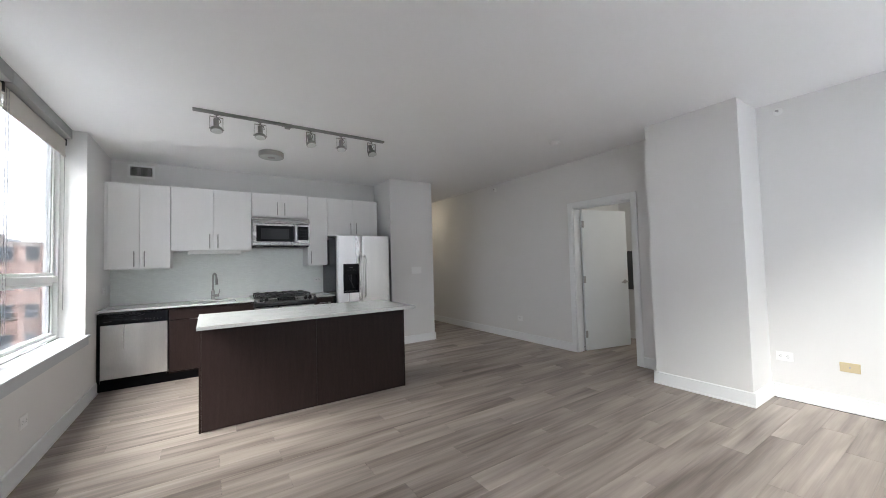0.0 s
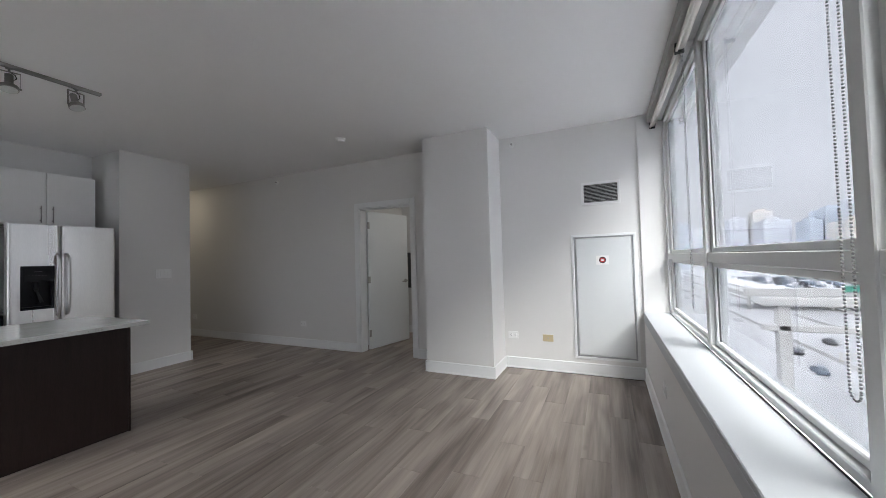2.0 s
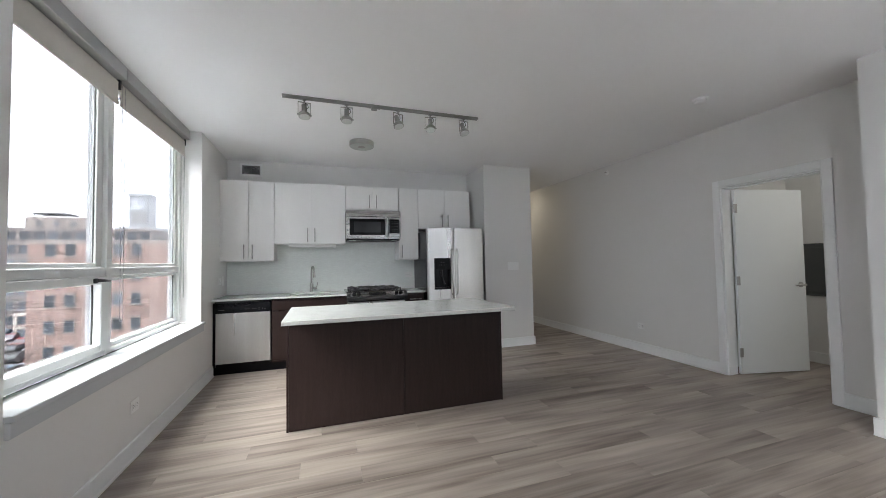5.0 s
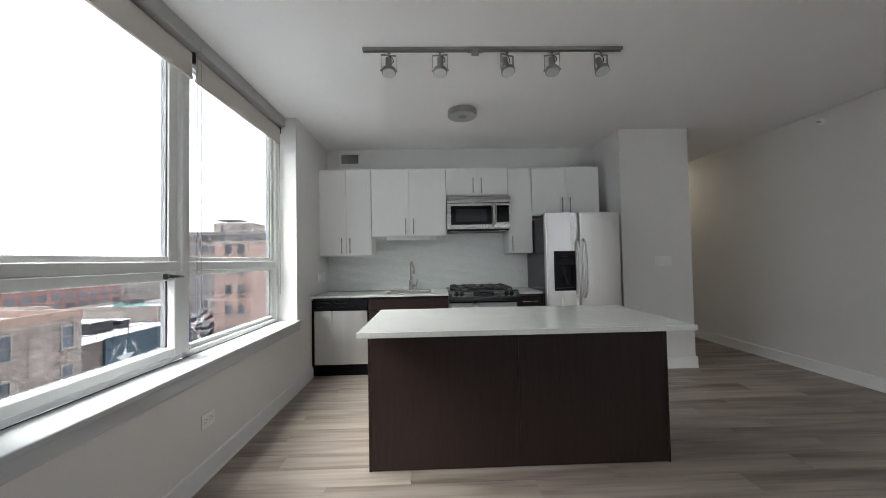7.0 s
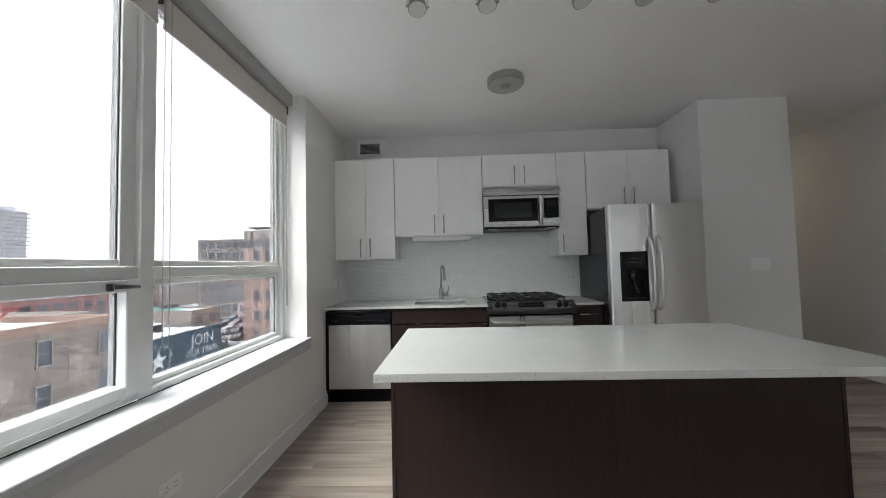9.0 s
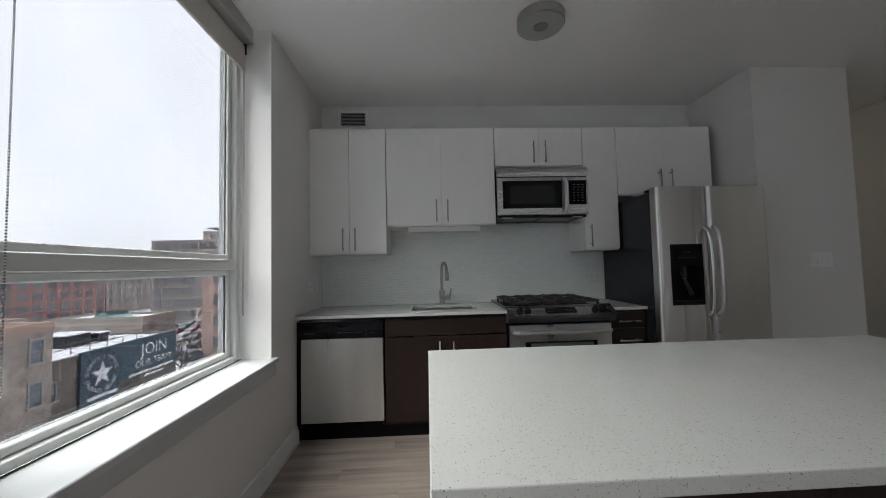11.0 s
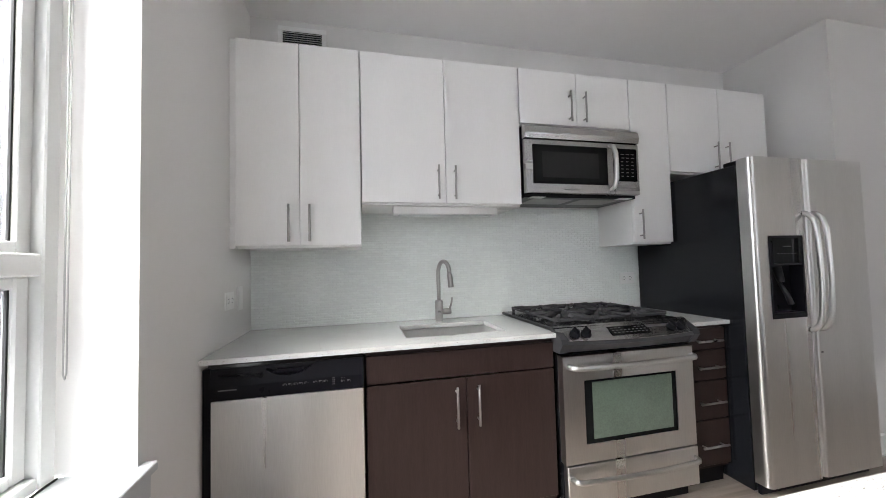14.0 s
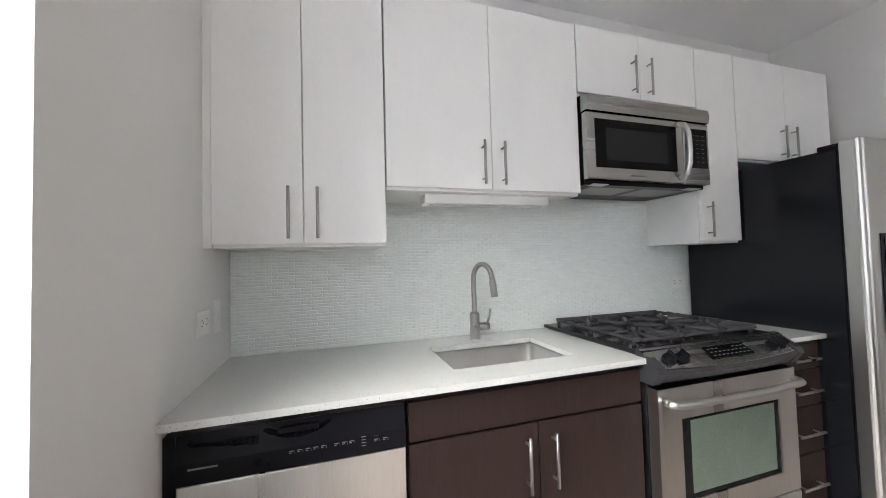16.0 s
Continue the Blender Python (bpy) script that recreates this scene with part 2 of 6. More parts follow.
def quartz_material():
    """White engineered stone with small grey and brown chips."""
    m = mat("white_quartz", (0.64, 0.65, 0.632), rough=0.14, vary=0.03, bump=0.0, fine=300, rvary=0.25)
    n, l = m.node_tree.nodes, m.node_tree.links
    b = n["Principled BSDF"]
    src = b.inputs["Base Color"].links[0].from_socket
    tc = n.new("ShaderNodeTexCoord")
    out = src
    for scale, cut, col in ((205.0, 0.155, (0.24, 0.215, 0.19, 1)), (340.0, 0.175, (0.42, 0.40, 0.37, 1))):
        v = n.new("ShaderNodeTexVoronoi")
        v.inputs["Scale"].default_value = scale
        l.new(tc.outputs["Object"], v.inputs["Vector"])
        sep = n.new("ShaderNodeSeparateColor")
        l.new(v.outputs["Color"], sep.inputs["Color"])
        lim = n.new("ShaderNodeMapRange")
        lim.inputs["From Min"].default_value, lim.inputs["From Max"].default_value = 0.55, 1.0
        lim.inputs["To Min"].default_value, lim.inputs["To Max"].default_value = 0.0, cut * 2.0
        l.new(sep.outputs["Red"], lim.inputs["Value"])
        lt = n.new("ShaderNodeMath")
        lt.operation = "LESS_THAN"
        l.new(v.outputs["Distance"], lt.inputs[0])
        l.new(lim.outputs["Result"], lt.inputs[1])
        mx = n.new("ShaderNodeMix")
        mx.data_type = "RGBA"
        l.new(lt.outputs[0], mx.inputs["Factor"])
        l.new(out, mx.inputs[6])
        mx.inputs[7].default_value = col
        out = mx.outputs[2]
    l.new(out, b.inputs["Base Color"])
    return m


def glass_material(name, tint, gloss=0.02):
    m = bpy.data.materials.new(name)
    m.use_nodes = True
    n, l = m.node_tree.nodes, m.node_tree.links
    n.remove(n["Principled BSDF"])
    tr, gl, mx, fr = n.new("ShaderNodeBsdfTransparent"), n.new("ShaderNodeBsdfGlossy"), n.new("ShaderNodeMixShader"), n.new("ShaderNodeLayerWeight")
    tr.inputs["Color"].default_value = (*tint, 1)
    gl.inputs["Roughness"].default_value = gloss
    pw, sc = n.new("ShaderNodeMath"), n.new("ShaderNodeMath")
    pw.operation, sc.operation = "POWER", "MULTIPLY_ADD"
    pw.inputs[1].default_value = 5.0
    sc.inputs[1].default_value, sc.inputs[2].default_value = 0.4, 0.015
    fr.inputs["Blend"].default_value = 0.5
    l.new(fr.outputs["Facing"], pw.inputs[0])
    l.new(pw.outputs[0], sc.inputs[0])
    l.new(sc.outputs[0], mx.inputs[0])
    l.new(tr.outputs[0], mx.inputs[1])
    l.new(gl.outputs[0], mx.inputs[2])
    l.new(mx.outputs[0], n["Material Output"].inputs["Surface"])
    return m


WALL = mat("grey_wall_paint", (0.80, 0.793, 0.778), rough=0.75, scale=1.4, vary=0.02, bump=0.06, fine=260)
CEIL = mat("white_ceiling_paint", (0.92, 0.92, 0.918), rough=0.9, scale=1.1, vary=0.02, bump=0.08, fine=300)
TRIM = mat("white_trim_paint", (0.88, 0.89, 0.89), rough=0.38, scale=3, vary=0.025, bump=0.02)
DOORP = mat("white_door_paint", (0.83, 0.855, 0.86), rough=0.42, scale=2, vary=0.02, bump=0.03)
FRAME = mat("white_window_frame", (0.74, 0.75, 0.74), rough=0.4, scale=4, vary=0.03, bump=0.02)
SILLM = mat("white_stone_sill", (0.58, 0.60, 0.615), rough=0.55, spec=0.3, scale=5, vary=0.02, bump=0.01)
FLOOR = floor_material()
SUBFLOOR = mat("dark_underlay", (0.03, 0.027, 0.024), rough=0.9)
CABW = mat("white_laminate", (0.88, 0.877, 0.865), rough=0.35, scale=2.5, vary=0.02, bump=0.02, fine=60, stretch=(4, 4, 0.6))
CABIN = mat("white_melamine_carcass", (0.80, 0.80, 0.785), rough=0.5, scale=3, vary=0.03)
ESP = mat("espresso_wood", (0.0245, 0.0148, 0.0134), rough=0.42, spec=0.25, scale=7, vary=0.34, bump=0.1, fine=60, stretch=(6, 6, 0.5))
# broad upright streaks in this steel's colour imitate soft reflections
STEEL = mat("brushed_steel", (0.73, 0.725, 0.71), rough=0.28, metal=1.0, scale=0.7, vary=0.10, bump=0.0, fine=90, rvary=0.03, stretch=(9, 9, 0.25))
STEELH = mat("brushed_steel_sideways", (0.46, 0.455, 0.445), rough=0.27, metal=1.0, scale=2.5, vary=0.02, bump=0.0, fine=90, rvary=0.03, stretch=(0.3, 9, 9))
for steel in (STEEL, STEELH):
    sn, stl = steel.node_tree.nodes, steel.node_tree.links
    upright = sn.new("ShaderNodeCombineXYZ")
    upright.inputs["Z"].default_value = 1.0
    stl.new(upright.outputs[0], sn["Principled BSDF"].inputs["Tangent"])
    sn["Principled BSDF"].inputs["Anisotropic"].default_value = 0.75
NICKEL = mat("satin_nickel", (0.45, 0.44, 0.425), rough=0.3, metal=1.0, scale=20, vary=0.04, bump=0.0)
BLACKP = mat("black_plastic", (0.004, 0.004, 0.006), rough=0.3, spec=0.15, scale=12, vary=0.1, bump=0.03)
BLACKE = mat("black_enamel", (0.006, 0.006, 0.007), rough=0.16, spec=0.4, scale=6, vary=0.1, bump=0.02)
BLACKS = mat("black_textured_steel", (0.005, 0.0055, 0.007), rough=0.22, spec=0.3, scale=10, vary=0.06, bump=0.03, rvary=0.02, fine=350)
GREYPL = mat("charcoal_plastic", (0.032, 0.033, 0.036), rough=0.35, spec=0.35, scale=10, vary=0.08)
IRON = mat("cast_iron", (0.035, 0.034, 0.038), rough=0.55, scale=30, vary=0.15, bump=0.25, fine=400)
QUARTZ = quartz_material()
TILE = mat("pale_glass_tile", (0.85, 0.885, 0.86), rough=0.32, scale=40, vary=0.02, bump=0.02, fine=30, rvary=0.12)
tn, tlk = TILE.node_tree.nodes, TILE.node_tree.links
geo, tvar, thsv = tn.new("ShaderNodeNewGeometry"), tn.new("ShaderNodeMapRange"), tn.new("ShaderNodeHueSaturation")
tvar.inputs["To Min"].default_value, tvar.inputs["To Max"].default_value = 0.97, 1.03
tlk.new(geo.outputs["Random Per Island"], tvar.inputs["Value"])
tlk.new(tn["Principled BSDF"].inputs["Base Color"].links[0].from_socket, thsv.inputs["Color"])
tlk.new(tvar.outputs["Result"], thsv.inputs["Value"])
tlk.new(thsv.outputs["Color"], tn["Principled BSDF"].inputs["Base Color"])
GROUT = mat("white_grout", (0.81, 0.84, 0.82), rough=0.85, scale=60, vary=0.05)
PLATE = mat("white_plate_plastic", (0.89, 0.89, 0.88), rough=0.35, vary=0.02)
ALMOND = mat("almond_plastic", (0.62, 0.52, 0.33), rough=0.4, vary=0.03)
DARK = mat("dark_slot", (0.01, 0.01, 0.01), rough=0.7)
DUCT = mat("dark_duct", (0.02, 0.02, 0.02), rough=0.8)
FABRIC = mat("beige_roller_fabric", (0.60, 0.57, 0.52), rough=0.9, scale=30, vary=0.04, bump=0.2, fine=500)
CASS = mat("grey_blind_cassette", (0.40, 0.40, 0.39), rough=0.5, scale=6, vary=0.04)
RUBBER = mat("black_gasket", (0.015, 0.015, 0.015), rough=0.6)
CHAIN = mat("bead_chain_steel", (0.30, 0.30, 0.30), rough=0.35, metal=1.0)
GLASS = glass_material("window_glass", GLASS_TINT)
OVENG = mat("dark_oven_glass", (0.10, 0.13, 0.105), rough=0.05, scale=3, vary=0.2, bump=0.0, spec=0.8)
DARKG = mat("smoked_glass", (0.006, 0.0065, 0.007), rough=0.06, spec=0.1, scale=3, vary=0.1, bump=0.0)
MESHG = mat("microwave_screen", (0.02, 0.02, 0.021), rough=0.12, spec=0.3, scale=200, vary=0.1, bump=0.0)
FROST = mat("frosted_diffuser", (0.66, 0.70, 0.68), rough=0.4, vary=0.02)
FROSTG = mat("grey_frosted_glass", (0.42, 0.45, 0.43), rough=0.35, vary=0.03)
LAMPG = mat("pale_lamp_face", (0.66, 0.68, 0.66), rough=0.25, scale=60, vary=0.08, bump=0.2)
SATIN = mat("satin_grey_metal", (0.32, 0.315, 0.30), rough=0.42, metal=0.6, vary=0.04)
INK = mat("white_print", (0.75, 0.75, 0.75), rough=0.5)
INKD = mat("grey_print", (0.15, 0.15, 0.15), rough=0.5)
RED = mat("red_print", (0.42, 0.05, 0.05), rough=0.5)
PANELG = mat("dark_grey_panel_steel", (0.10, 0.105, 0.105), rough=0.45, scale=4, vary=0.05)
PANELW = mat("off_white_panel_enamel", (0.72, 0.74, 0.745), rough=0.45, scale=2, vary=0.03, bump=0.03)
ALUM = mat("grey_anodised_frame", (0.45, 0.46, 0.47), rough=0.35, metal=0.7)

# ---- structure ----
H = 2.80                       # ceiling height
XL, YB = -0.515, 7.885         # window wall, kitchen wall
YF = 1.43                      # second window wall
XP, XC, XD = 5.067, 4.575, 5.03  # access-panel wall, column face, door wall
GX, GY = -0.75, 1.15           # glass planes
EXT = 0.29                     # outer wall thickness


def wall(name, bm, label="warm light grey painted plaster wall"):
    return solid(name, bm, WALL, label, "wall", kind="structure")


wall("wall_west_pier", one(XL - EXT, XL, 0.8, 4.26, 0, H))
wall("wall_west_corner", one(XL - EXT, XL, 6.795, YB + 0.2, 0, H), "light grey painted wall beside the window recess")
wall("wall_west_below_sill", one(XL - EXT, XL, 4.26, 6.795, 0, 0.685), "light grey painted wall below the window sill")
wall("wall_west_lintel", one(XL - EXT, GX - 0.06, 4.26, 6.795, 2.72, H))
wall("wall_south_below_sill", one(0.35, 5.04, YF - 0.335, YF, 0, 0.685), "light grey painted wall below the window sill")
wall("wall_south_west", one(XL, 0.35, YF - 0.335, YF, 0, H))
wall("wall_south_east", one(5.04, 5.3, YF - 0.335, YF, 0, H), "light grey painted window reveal")
wall("wall_south_lintel", one(0.35, 5.04, YF - 0.335, GY - 0.06, 2.72, H))
wall("wall_kitchen", one(XL, 3.90, YB, YB + 0.2, 0, H))
stub = bmesh.new()
box(stub, 3.08, 3.90, 7.207, YB - 0.001, 0, H)
wall("wall_fridge_side", stub, "light grey painted wall end beside the refrigerator")
wall("wall_hall_west", one(3.75, 3.90, YB + 0.2, 10.4, 0, H))
wall("wall_hall_end", one(3.75, 5.2, 10.4, 10.55, 0, H))
wall("wall_panel", one(XP, XP + 0.2, YF, 3.30, 0, H))
wall("wall_column", one(XC, XP + 0.2, 2.94, 3.765, 0, H), "light grey painted square column")
OY0, OY1, OZ = 4.20, 5.085, 2.115   # door opening
wall("wall_door_south", one(XD, XD + 0.13, 3.765, OY0, 0, H))
wall("wall_door_north", one(XD, XD + 0.13, OY1, 10.4, 0, H))
wall("wall_door_head", one(XD, XD + 0.13, OY0, OY1, OZ, H))
wall("wall_side_room_east", one(6.53, 6.68, 2.9, 5.25, 0, H))
wall("wall_side_room_north", one(XD + 0.13, 6.68, 5.25, 5.4, 0, H))
wall("wall_side_room_south", one(XP + 0.2, 6.68, 2.75, 2.9, 0, H))
solid("ceiling", one(XL - EXT, 6.7, 0.8, 10.6, H, H + 0.15), CEIL, "flat white painted ceiling", "ceiling", kind="structure")


def skirting(name, x0, x1, y0, y1, face):
    """A baseboard 13 cm high with a small quarter-round shoe; face is the side that it shows."""
    th, h = 0.014, 0.128
    bm = bmesh.new()
    sx = {"+x": 1, "-x": -1}.get(face, 0)
    sy = {"+y": 1, "-y": -1}.get(face, 0)
    if sx:
        prism(bm, [(x0, 0), (x0 + sx * 0.020, 0), (x0 + sx * 0.020, 0.010), (x0 + sx * th, 0.020), (x0 + sx * th, h - 0.006), (x0 + sx * (th - 0.006), h), (x0, h)], y0, y1, "y")
    else:
        prism(bm, [(y0, 0), (y0 + sy * 0.020, 0), (y0 + sy * 0.020, 0.010), (y0 + sy * th, 0.020), (y0 + sy * th, h - 0.006), (y0 + sy * (th - 0.006), h), (y0, h)], x0, x1, "x")
    solid(name, bm, TRIM, "white painted wooden baseboard", "baseboard", kind="structure")


skirting("baseboard_west", XL, XL, YF, 7.22, "+x")
skirting("baseboard_south", XL, 5.06, YF, YF, "+y")
skirting("baseboard_panel", XP, XP, YF + 0.02, 2.92, "-x")
skirting("baseboard_column_side", XC, XP, 2.94, 2.94, "-y")
skirting("baseboard_column", XC, XC, 2.921, 3.784, "-x")
skirting("baseboard_column_back", XC, XD, 3.765, 3.765, "+y")
skirting("baseboard_door_south", XD, XD, 3.785, 4.128, "-x")
skirting("baseboard_door_north", XD, XD, 5.158, 10.4, "-x")
skirting("baseboard_fridge_wall", 3.08, 3.92, 7.207, 7.207, "-y")
skirting("baseboard_fridge_wall_end", 3.90, 3.90, 7.187, 10.4, "+x")
skirting("baseboard_side_room", 6.53, 6.53, 2.9, 5.25, "-x")


def sill(name, bm):
    return solid(name, bm, SILLM, "deep white window sill with a front apron", "window sill", kind="structure")


ws = bmesh.new()
box(ws, GX + 0.045, XL + 0.035, 4.262, 6.83, 0.686, 0.715, 0.004)
box(ws, XL + 0.001, XL + 0.022, 4.262, 6.82, 0.615, 0.685, 0.003)
sill("window_sill_west", ws)
ss = bmesh.new()
box(ss, 0.352, 5.038, GY + 0.045, YF + 0.006, 0.686, 0.715, 0.004)
box(ss, 0.352, 5.038, YF + 0.0005, YF + 0.005, 0.615, 0.685, 0.001)
sill("window_sill_south", ss)


def window(name, label, units, across, z_top=2.72):
    """A band of windows in a recess. units: (start, end, opening sash below) along the wall; across(u0, u1, d0, d1, z0, z1) gives a box's bounds."""
    root = thing(name, (0, 0, 0), label, "window", kind="structure")
    z0, zt0, zt1 = 0.716, 1.245, 1.345
    edges = sorted({e for u in units for e in u[:2]})

    def bar(nm, u0, u1, d0, d1, a, b, bev=0.004, m=FRAME, parent=root):
        return part(nm, one(*across(u0, u1, d0, d1, a, b), bev), m, parent)
    for i, e in enumerate(edges):
        w0, w1 = (e, e + 0.05) if i == 0 else ((e - 0.05, e) if i == len(edges) - 1 else (e - 0.035, e + 0.035))
        bar("mullion", w0, w1, -0.05, 0.05, z0, z_top)
    for u0, u1, sash in units:
        a = u0 + (0.05 if u0 == edges[0] else 0.035)
        b = u1 - (0.05 if u1 == edges[-1] else 0.035)
        bar("bottom_rail", a, b, -0.05, 0.046, z0, z0 + 0.035)
        bar("top_rail", a, b, -0.05, 0.046, z_top - 0.05, z_top)
        bar("transom", a, b, -0.05, 0.046, zt0 + 0.02, zt1 - 0.02)
        # fixed light above the transom
        q0, q1, r0, r1 = a, b, zt1 - 0.02, z_top - 0.05
        e = 0.075 if sash else 0.042
        for box_ in ((q0, q0 + e, r0, r1), (q1 - e, q1, r0, r1), (q0 + e, q1 - e, r0, r0 + 0.03), (q0 + e, q1 - e, r1 - 0.03, r1)):
            bar("glazing_bead", box_[0], box_[1], -0.03, 0.022, box_[2], box_[3], 0.003)
        for g in (q0 + e, q1 - e - 0.005):
            bar("gasket", g, g + 0.005, 0.0045, 0.010, r0 + 0.03, r1 - 0.03, 0, RUBBER)
        p = bar("pane", q0 + 0.02, q1 - 0.02, -0.004, 0.004, r0 + 0.02, r1 - 0.02, 0, GLASS)
        p.visible_shadow = False
        # light below the transom
        r0, r1 = z0 + 0.035, zt0 + 0.02
        s = 0.072 if sash else 0.042
        d1 = 0.058 if sash else 0.022
        for box_ in ((q0, q0 + s, r0, r1), (q1 - s, q1, r0, r1), (q0 + s, q1 - s, r0, r0 + s * 0.75), (q0 + s, q1 - s, r1 - s * 0.75, r1)):
            bar("sash_rail" if sash else "glazing_bead", box_[0], box_[1], -0.03, d1, box_[2], box_[3], 0.005)
        for g in (q0 + s, q1 - s - 0.006):
            bar("gasket", g, g + 0.006, 0.0045, 0.011, r0 + s * 0.75, r1 - s * 0.75, 0, RUBBER)
        p = bar("pane", q0 + s - 0.01, q1 - s + 0.01, -0.004, 0.004, r0 + s * 0.75 - 0.01, r1 - s * 0.75 + 0.01, 0, GLASS)
        p.visible_shadow = False
        if sash:
            hb = bmesh.new()
            hx = q1 - 0.16
            x0, x1, y0, y1, _, _ = across(hx - 0.012, hx + 0.012, d1, d1 + 0.02, 0, 1)
            box(hb, x0, x1, y0, y1, r1 - 0.045, r1 - 0.012, 0.004)
            mids = [(hx, d1 + 0.022), (hx + 0.05, d1 + 0.036), (hx + 0.115, d1 + 0.032)]
            pts = []
            for u, d in mids:
                q = across(u, u, d, d, 0, 1)
                pts.append((q[0], q[2], r1 - 0.026 - (u - hx) * 0.06))
            tube(hb, pts, [0.011, 0.009, 0.007], 8)
            part("handle", hb, GREYPL, root, "dark lever handle")
    # black gasket line where the frame meets the sill
    bar("gasket", edges[0], edges[-1], 0.051, 0.056, z0, z0 + 0.004, 0, RUBBER)
    return root


window("window_1", "white framed window with two tall lights and a transom over a brick city view", [(4.27, 5.43, 1), (5.43, 6.785, 0)],
       lambda u0, u1, d0, d1, a, b: (GX + d0, GX + d1, u0, u1, a, b))
window("window_2", "white framed window band with a transom over an expressway and skyline", [(0.36, 1.95, 0), (1.95, 3.50, 0), (3.50, 5.03, 0)],
       lambda u0, u1, d0, d1, a, b: (u0, u1, GY + d0, GY + d1, a, b))


# door frame and casing
cas = bmesh.new()
CW = 0.072
for y0, y1, z0, z1 in ((OY0 - CW, OY0 + 0.004, 0, OZ + CW), (OY1 - 0.004, OY1 + CW, 0, OZ + CW), (OY0 + 0.004, OY1 - 0.004, OZ - 0.004, OZ + CW)):
    box(cas, XD - 0.016, XD - 0.0005, y0, y1, z0, z1, 0.003)
solid("door_trim", cas, TRIM, "white painted flat door casing", "door casing", kind="structure")
jam = bmesh.new()
box(jam, XD + 0.0005, XD + 0.14, OY0 + 0.0005, OY0 + 0.02, 0, OZ - 0.02, 0.002)
box(jam, XD + 0.0005, XD + 0.14, OY1 - 0.02, OY1 - 0.0005, 0, OZ - 0.02, 0.002)
box(jam, XD + 0.0005, XD + 0.14, OY0 + 0.0005, OY1 - 0.0005, OZ - 0.02, OZ - 0.0005, 0.002)
box(jam, XD + 0.045, XD + 0.09, OY0 + 0.02, OY0 + 0.032, 0, OZ - 0.032, 0.002)
box(jam, XD + 0.045, XD + 0.09, OY0 + 0.02, OY1 - 0.02, OZ - 0.032, OZ - 0.02, 0.002)
solid("door_frame", jam, TRIM, "white painted door jamb with a stop", "door frame", kind="structure")

# the door leaf, swung open into the side room
door = thing("door_1", (XD + 0.145, OY1 - 0.026, 0), "white flush door standing open into the side room", "door", kind="structure")
L = 0.86
leaf = one(0, L, -0.036, 0, 0.012, 2.085, 0.002)
ob = new("leaf", mesh_of("leaf", leaf, DOORP))
ob.parent = door
for z in (0.25, 1.05, 1.87):
    hg = bmesh.new()
    lathe(hg, (-0.008, -0.040, z - 0.05), [(0.007, 0), (0.007, 0.1)], 10)
    box(hg, -0.006, 0.03, -0.0385, -0.0362, z - 0.05, z + 0.05)
    o2 = new("hinge", mesh_of("hinge", hg, NICKEL))
    o2.parent = door
    tagged(o2, "satin nickel hinge")
hd = bmesh.new()
for s, y in ((-1, -0.036), (1, 0.0)):
    lathe(hd, (L - 0.065, y + s * 0.004, 0.99), [(0.031, -0.004), (0.031, 0.002), (0.026, 0.005)] if s > 0 else [(0.026, -0.005), (0.031, -0.002), (0.031, 0.004)], 24, "y")
    tube(hd, [(L - 0.065, y, 0.99), (L - 0.065, y + s * 0.055, 0.99)], 0.010, 10)
    tube(hd, [(L - 0.060, y + s * 0.055, 0.99), (L - 0.12, y + s * 0.058, 0.99), (L - 0.185, y + s * 0.05, 0.985)], [0.011, 0.009, 0.008], 10)
o3 = new("door_handle", mesh_of("door_handle", hd, NICKEL))
o3.parent = door
tagged(o3, "satin nickel lever handle")
door.rotation_euler = (0, 0, radians(-12.5))

# ---- kitchen: wall cabinets ----
UY = 7.52        # front of the wall cabinets' doors


def bar_handle(parent, x, y, z, length=0.19, way="z"):
    """A round bar pull on two posts, in front of a face at y."""
    bm = bmesh.new()
    h = length / 2
    if way == "z":
        tube(bm, [(x, y - 0.032, z - h), (x, y - 0.032, z + h)], 0.006, 10)
        posts = [(x, z - h + 0.025), (x, z + h - 0.025)]
    else:
        tube(bm, [(x - h, y - 0.032, z), (x + h, y - 0.032, z)], 0.006, 10)
        posts = [(x - h + 0.025, z), (x + h - 0.025, z)]
    for px, pz in posts:
        tube(bm, [(px, y + 0.0002, pz), (px, y - 0.032, pz)], 0.0045, 8)
    return part("handle", bm, NICKEL, parent, "brushed nickel bar handle")


def wall_cabinet(x0, x1, z0, z1, doors, handles, label):
    c = thing("wall_cabinet", (x0, YB, z0), label, "cabinet", "white wall cabinets")
    part("body", one(x0 + 0.001, x1 - 0.001, UY + 0.021, YB - 0.001, z0, z1, 0.001), CABIN, c)
    for (a, b), hx in zip(doors, handles):
        d = part("door", one(a + 0.0015, b - 0.0015, UY, UY + 0.019, z0 + 0.012, z1, 0.0015, 2), CABW, c)
        bar_handle(d, hx, UY, z0 + 0.125)
    return c


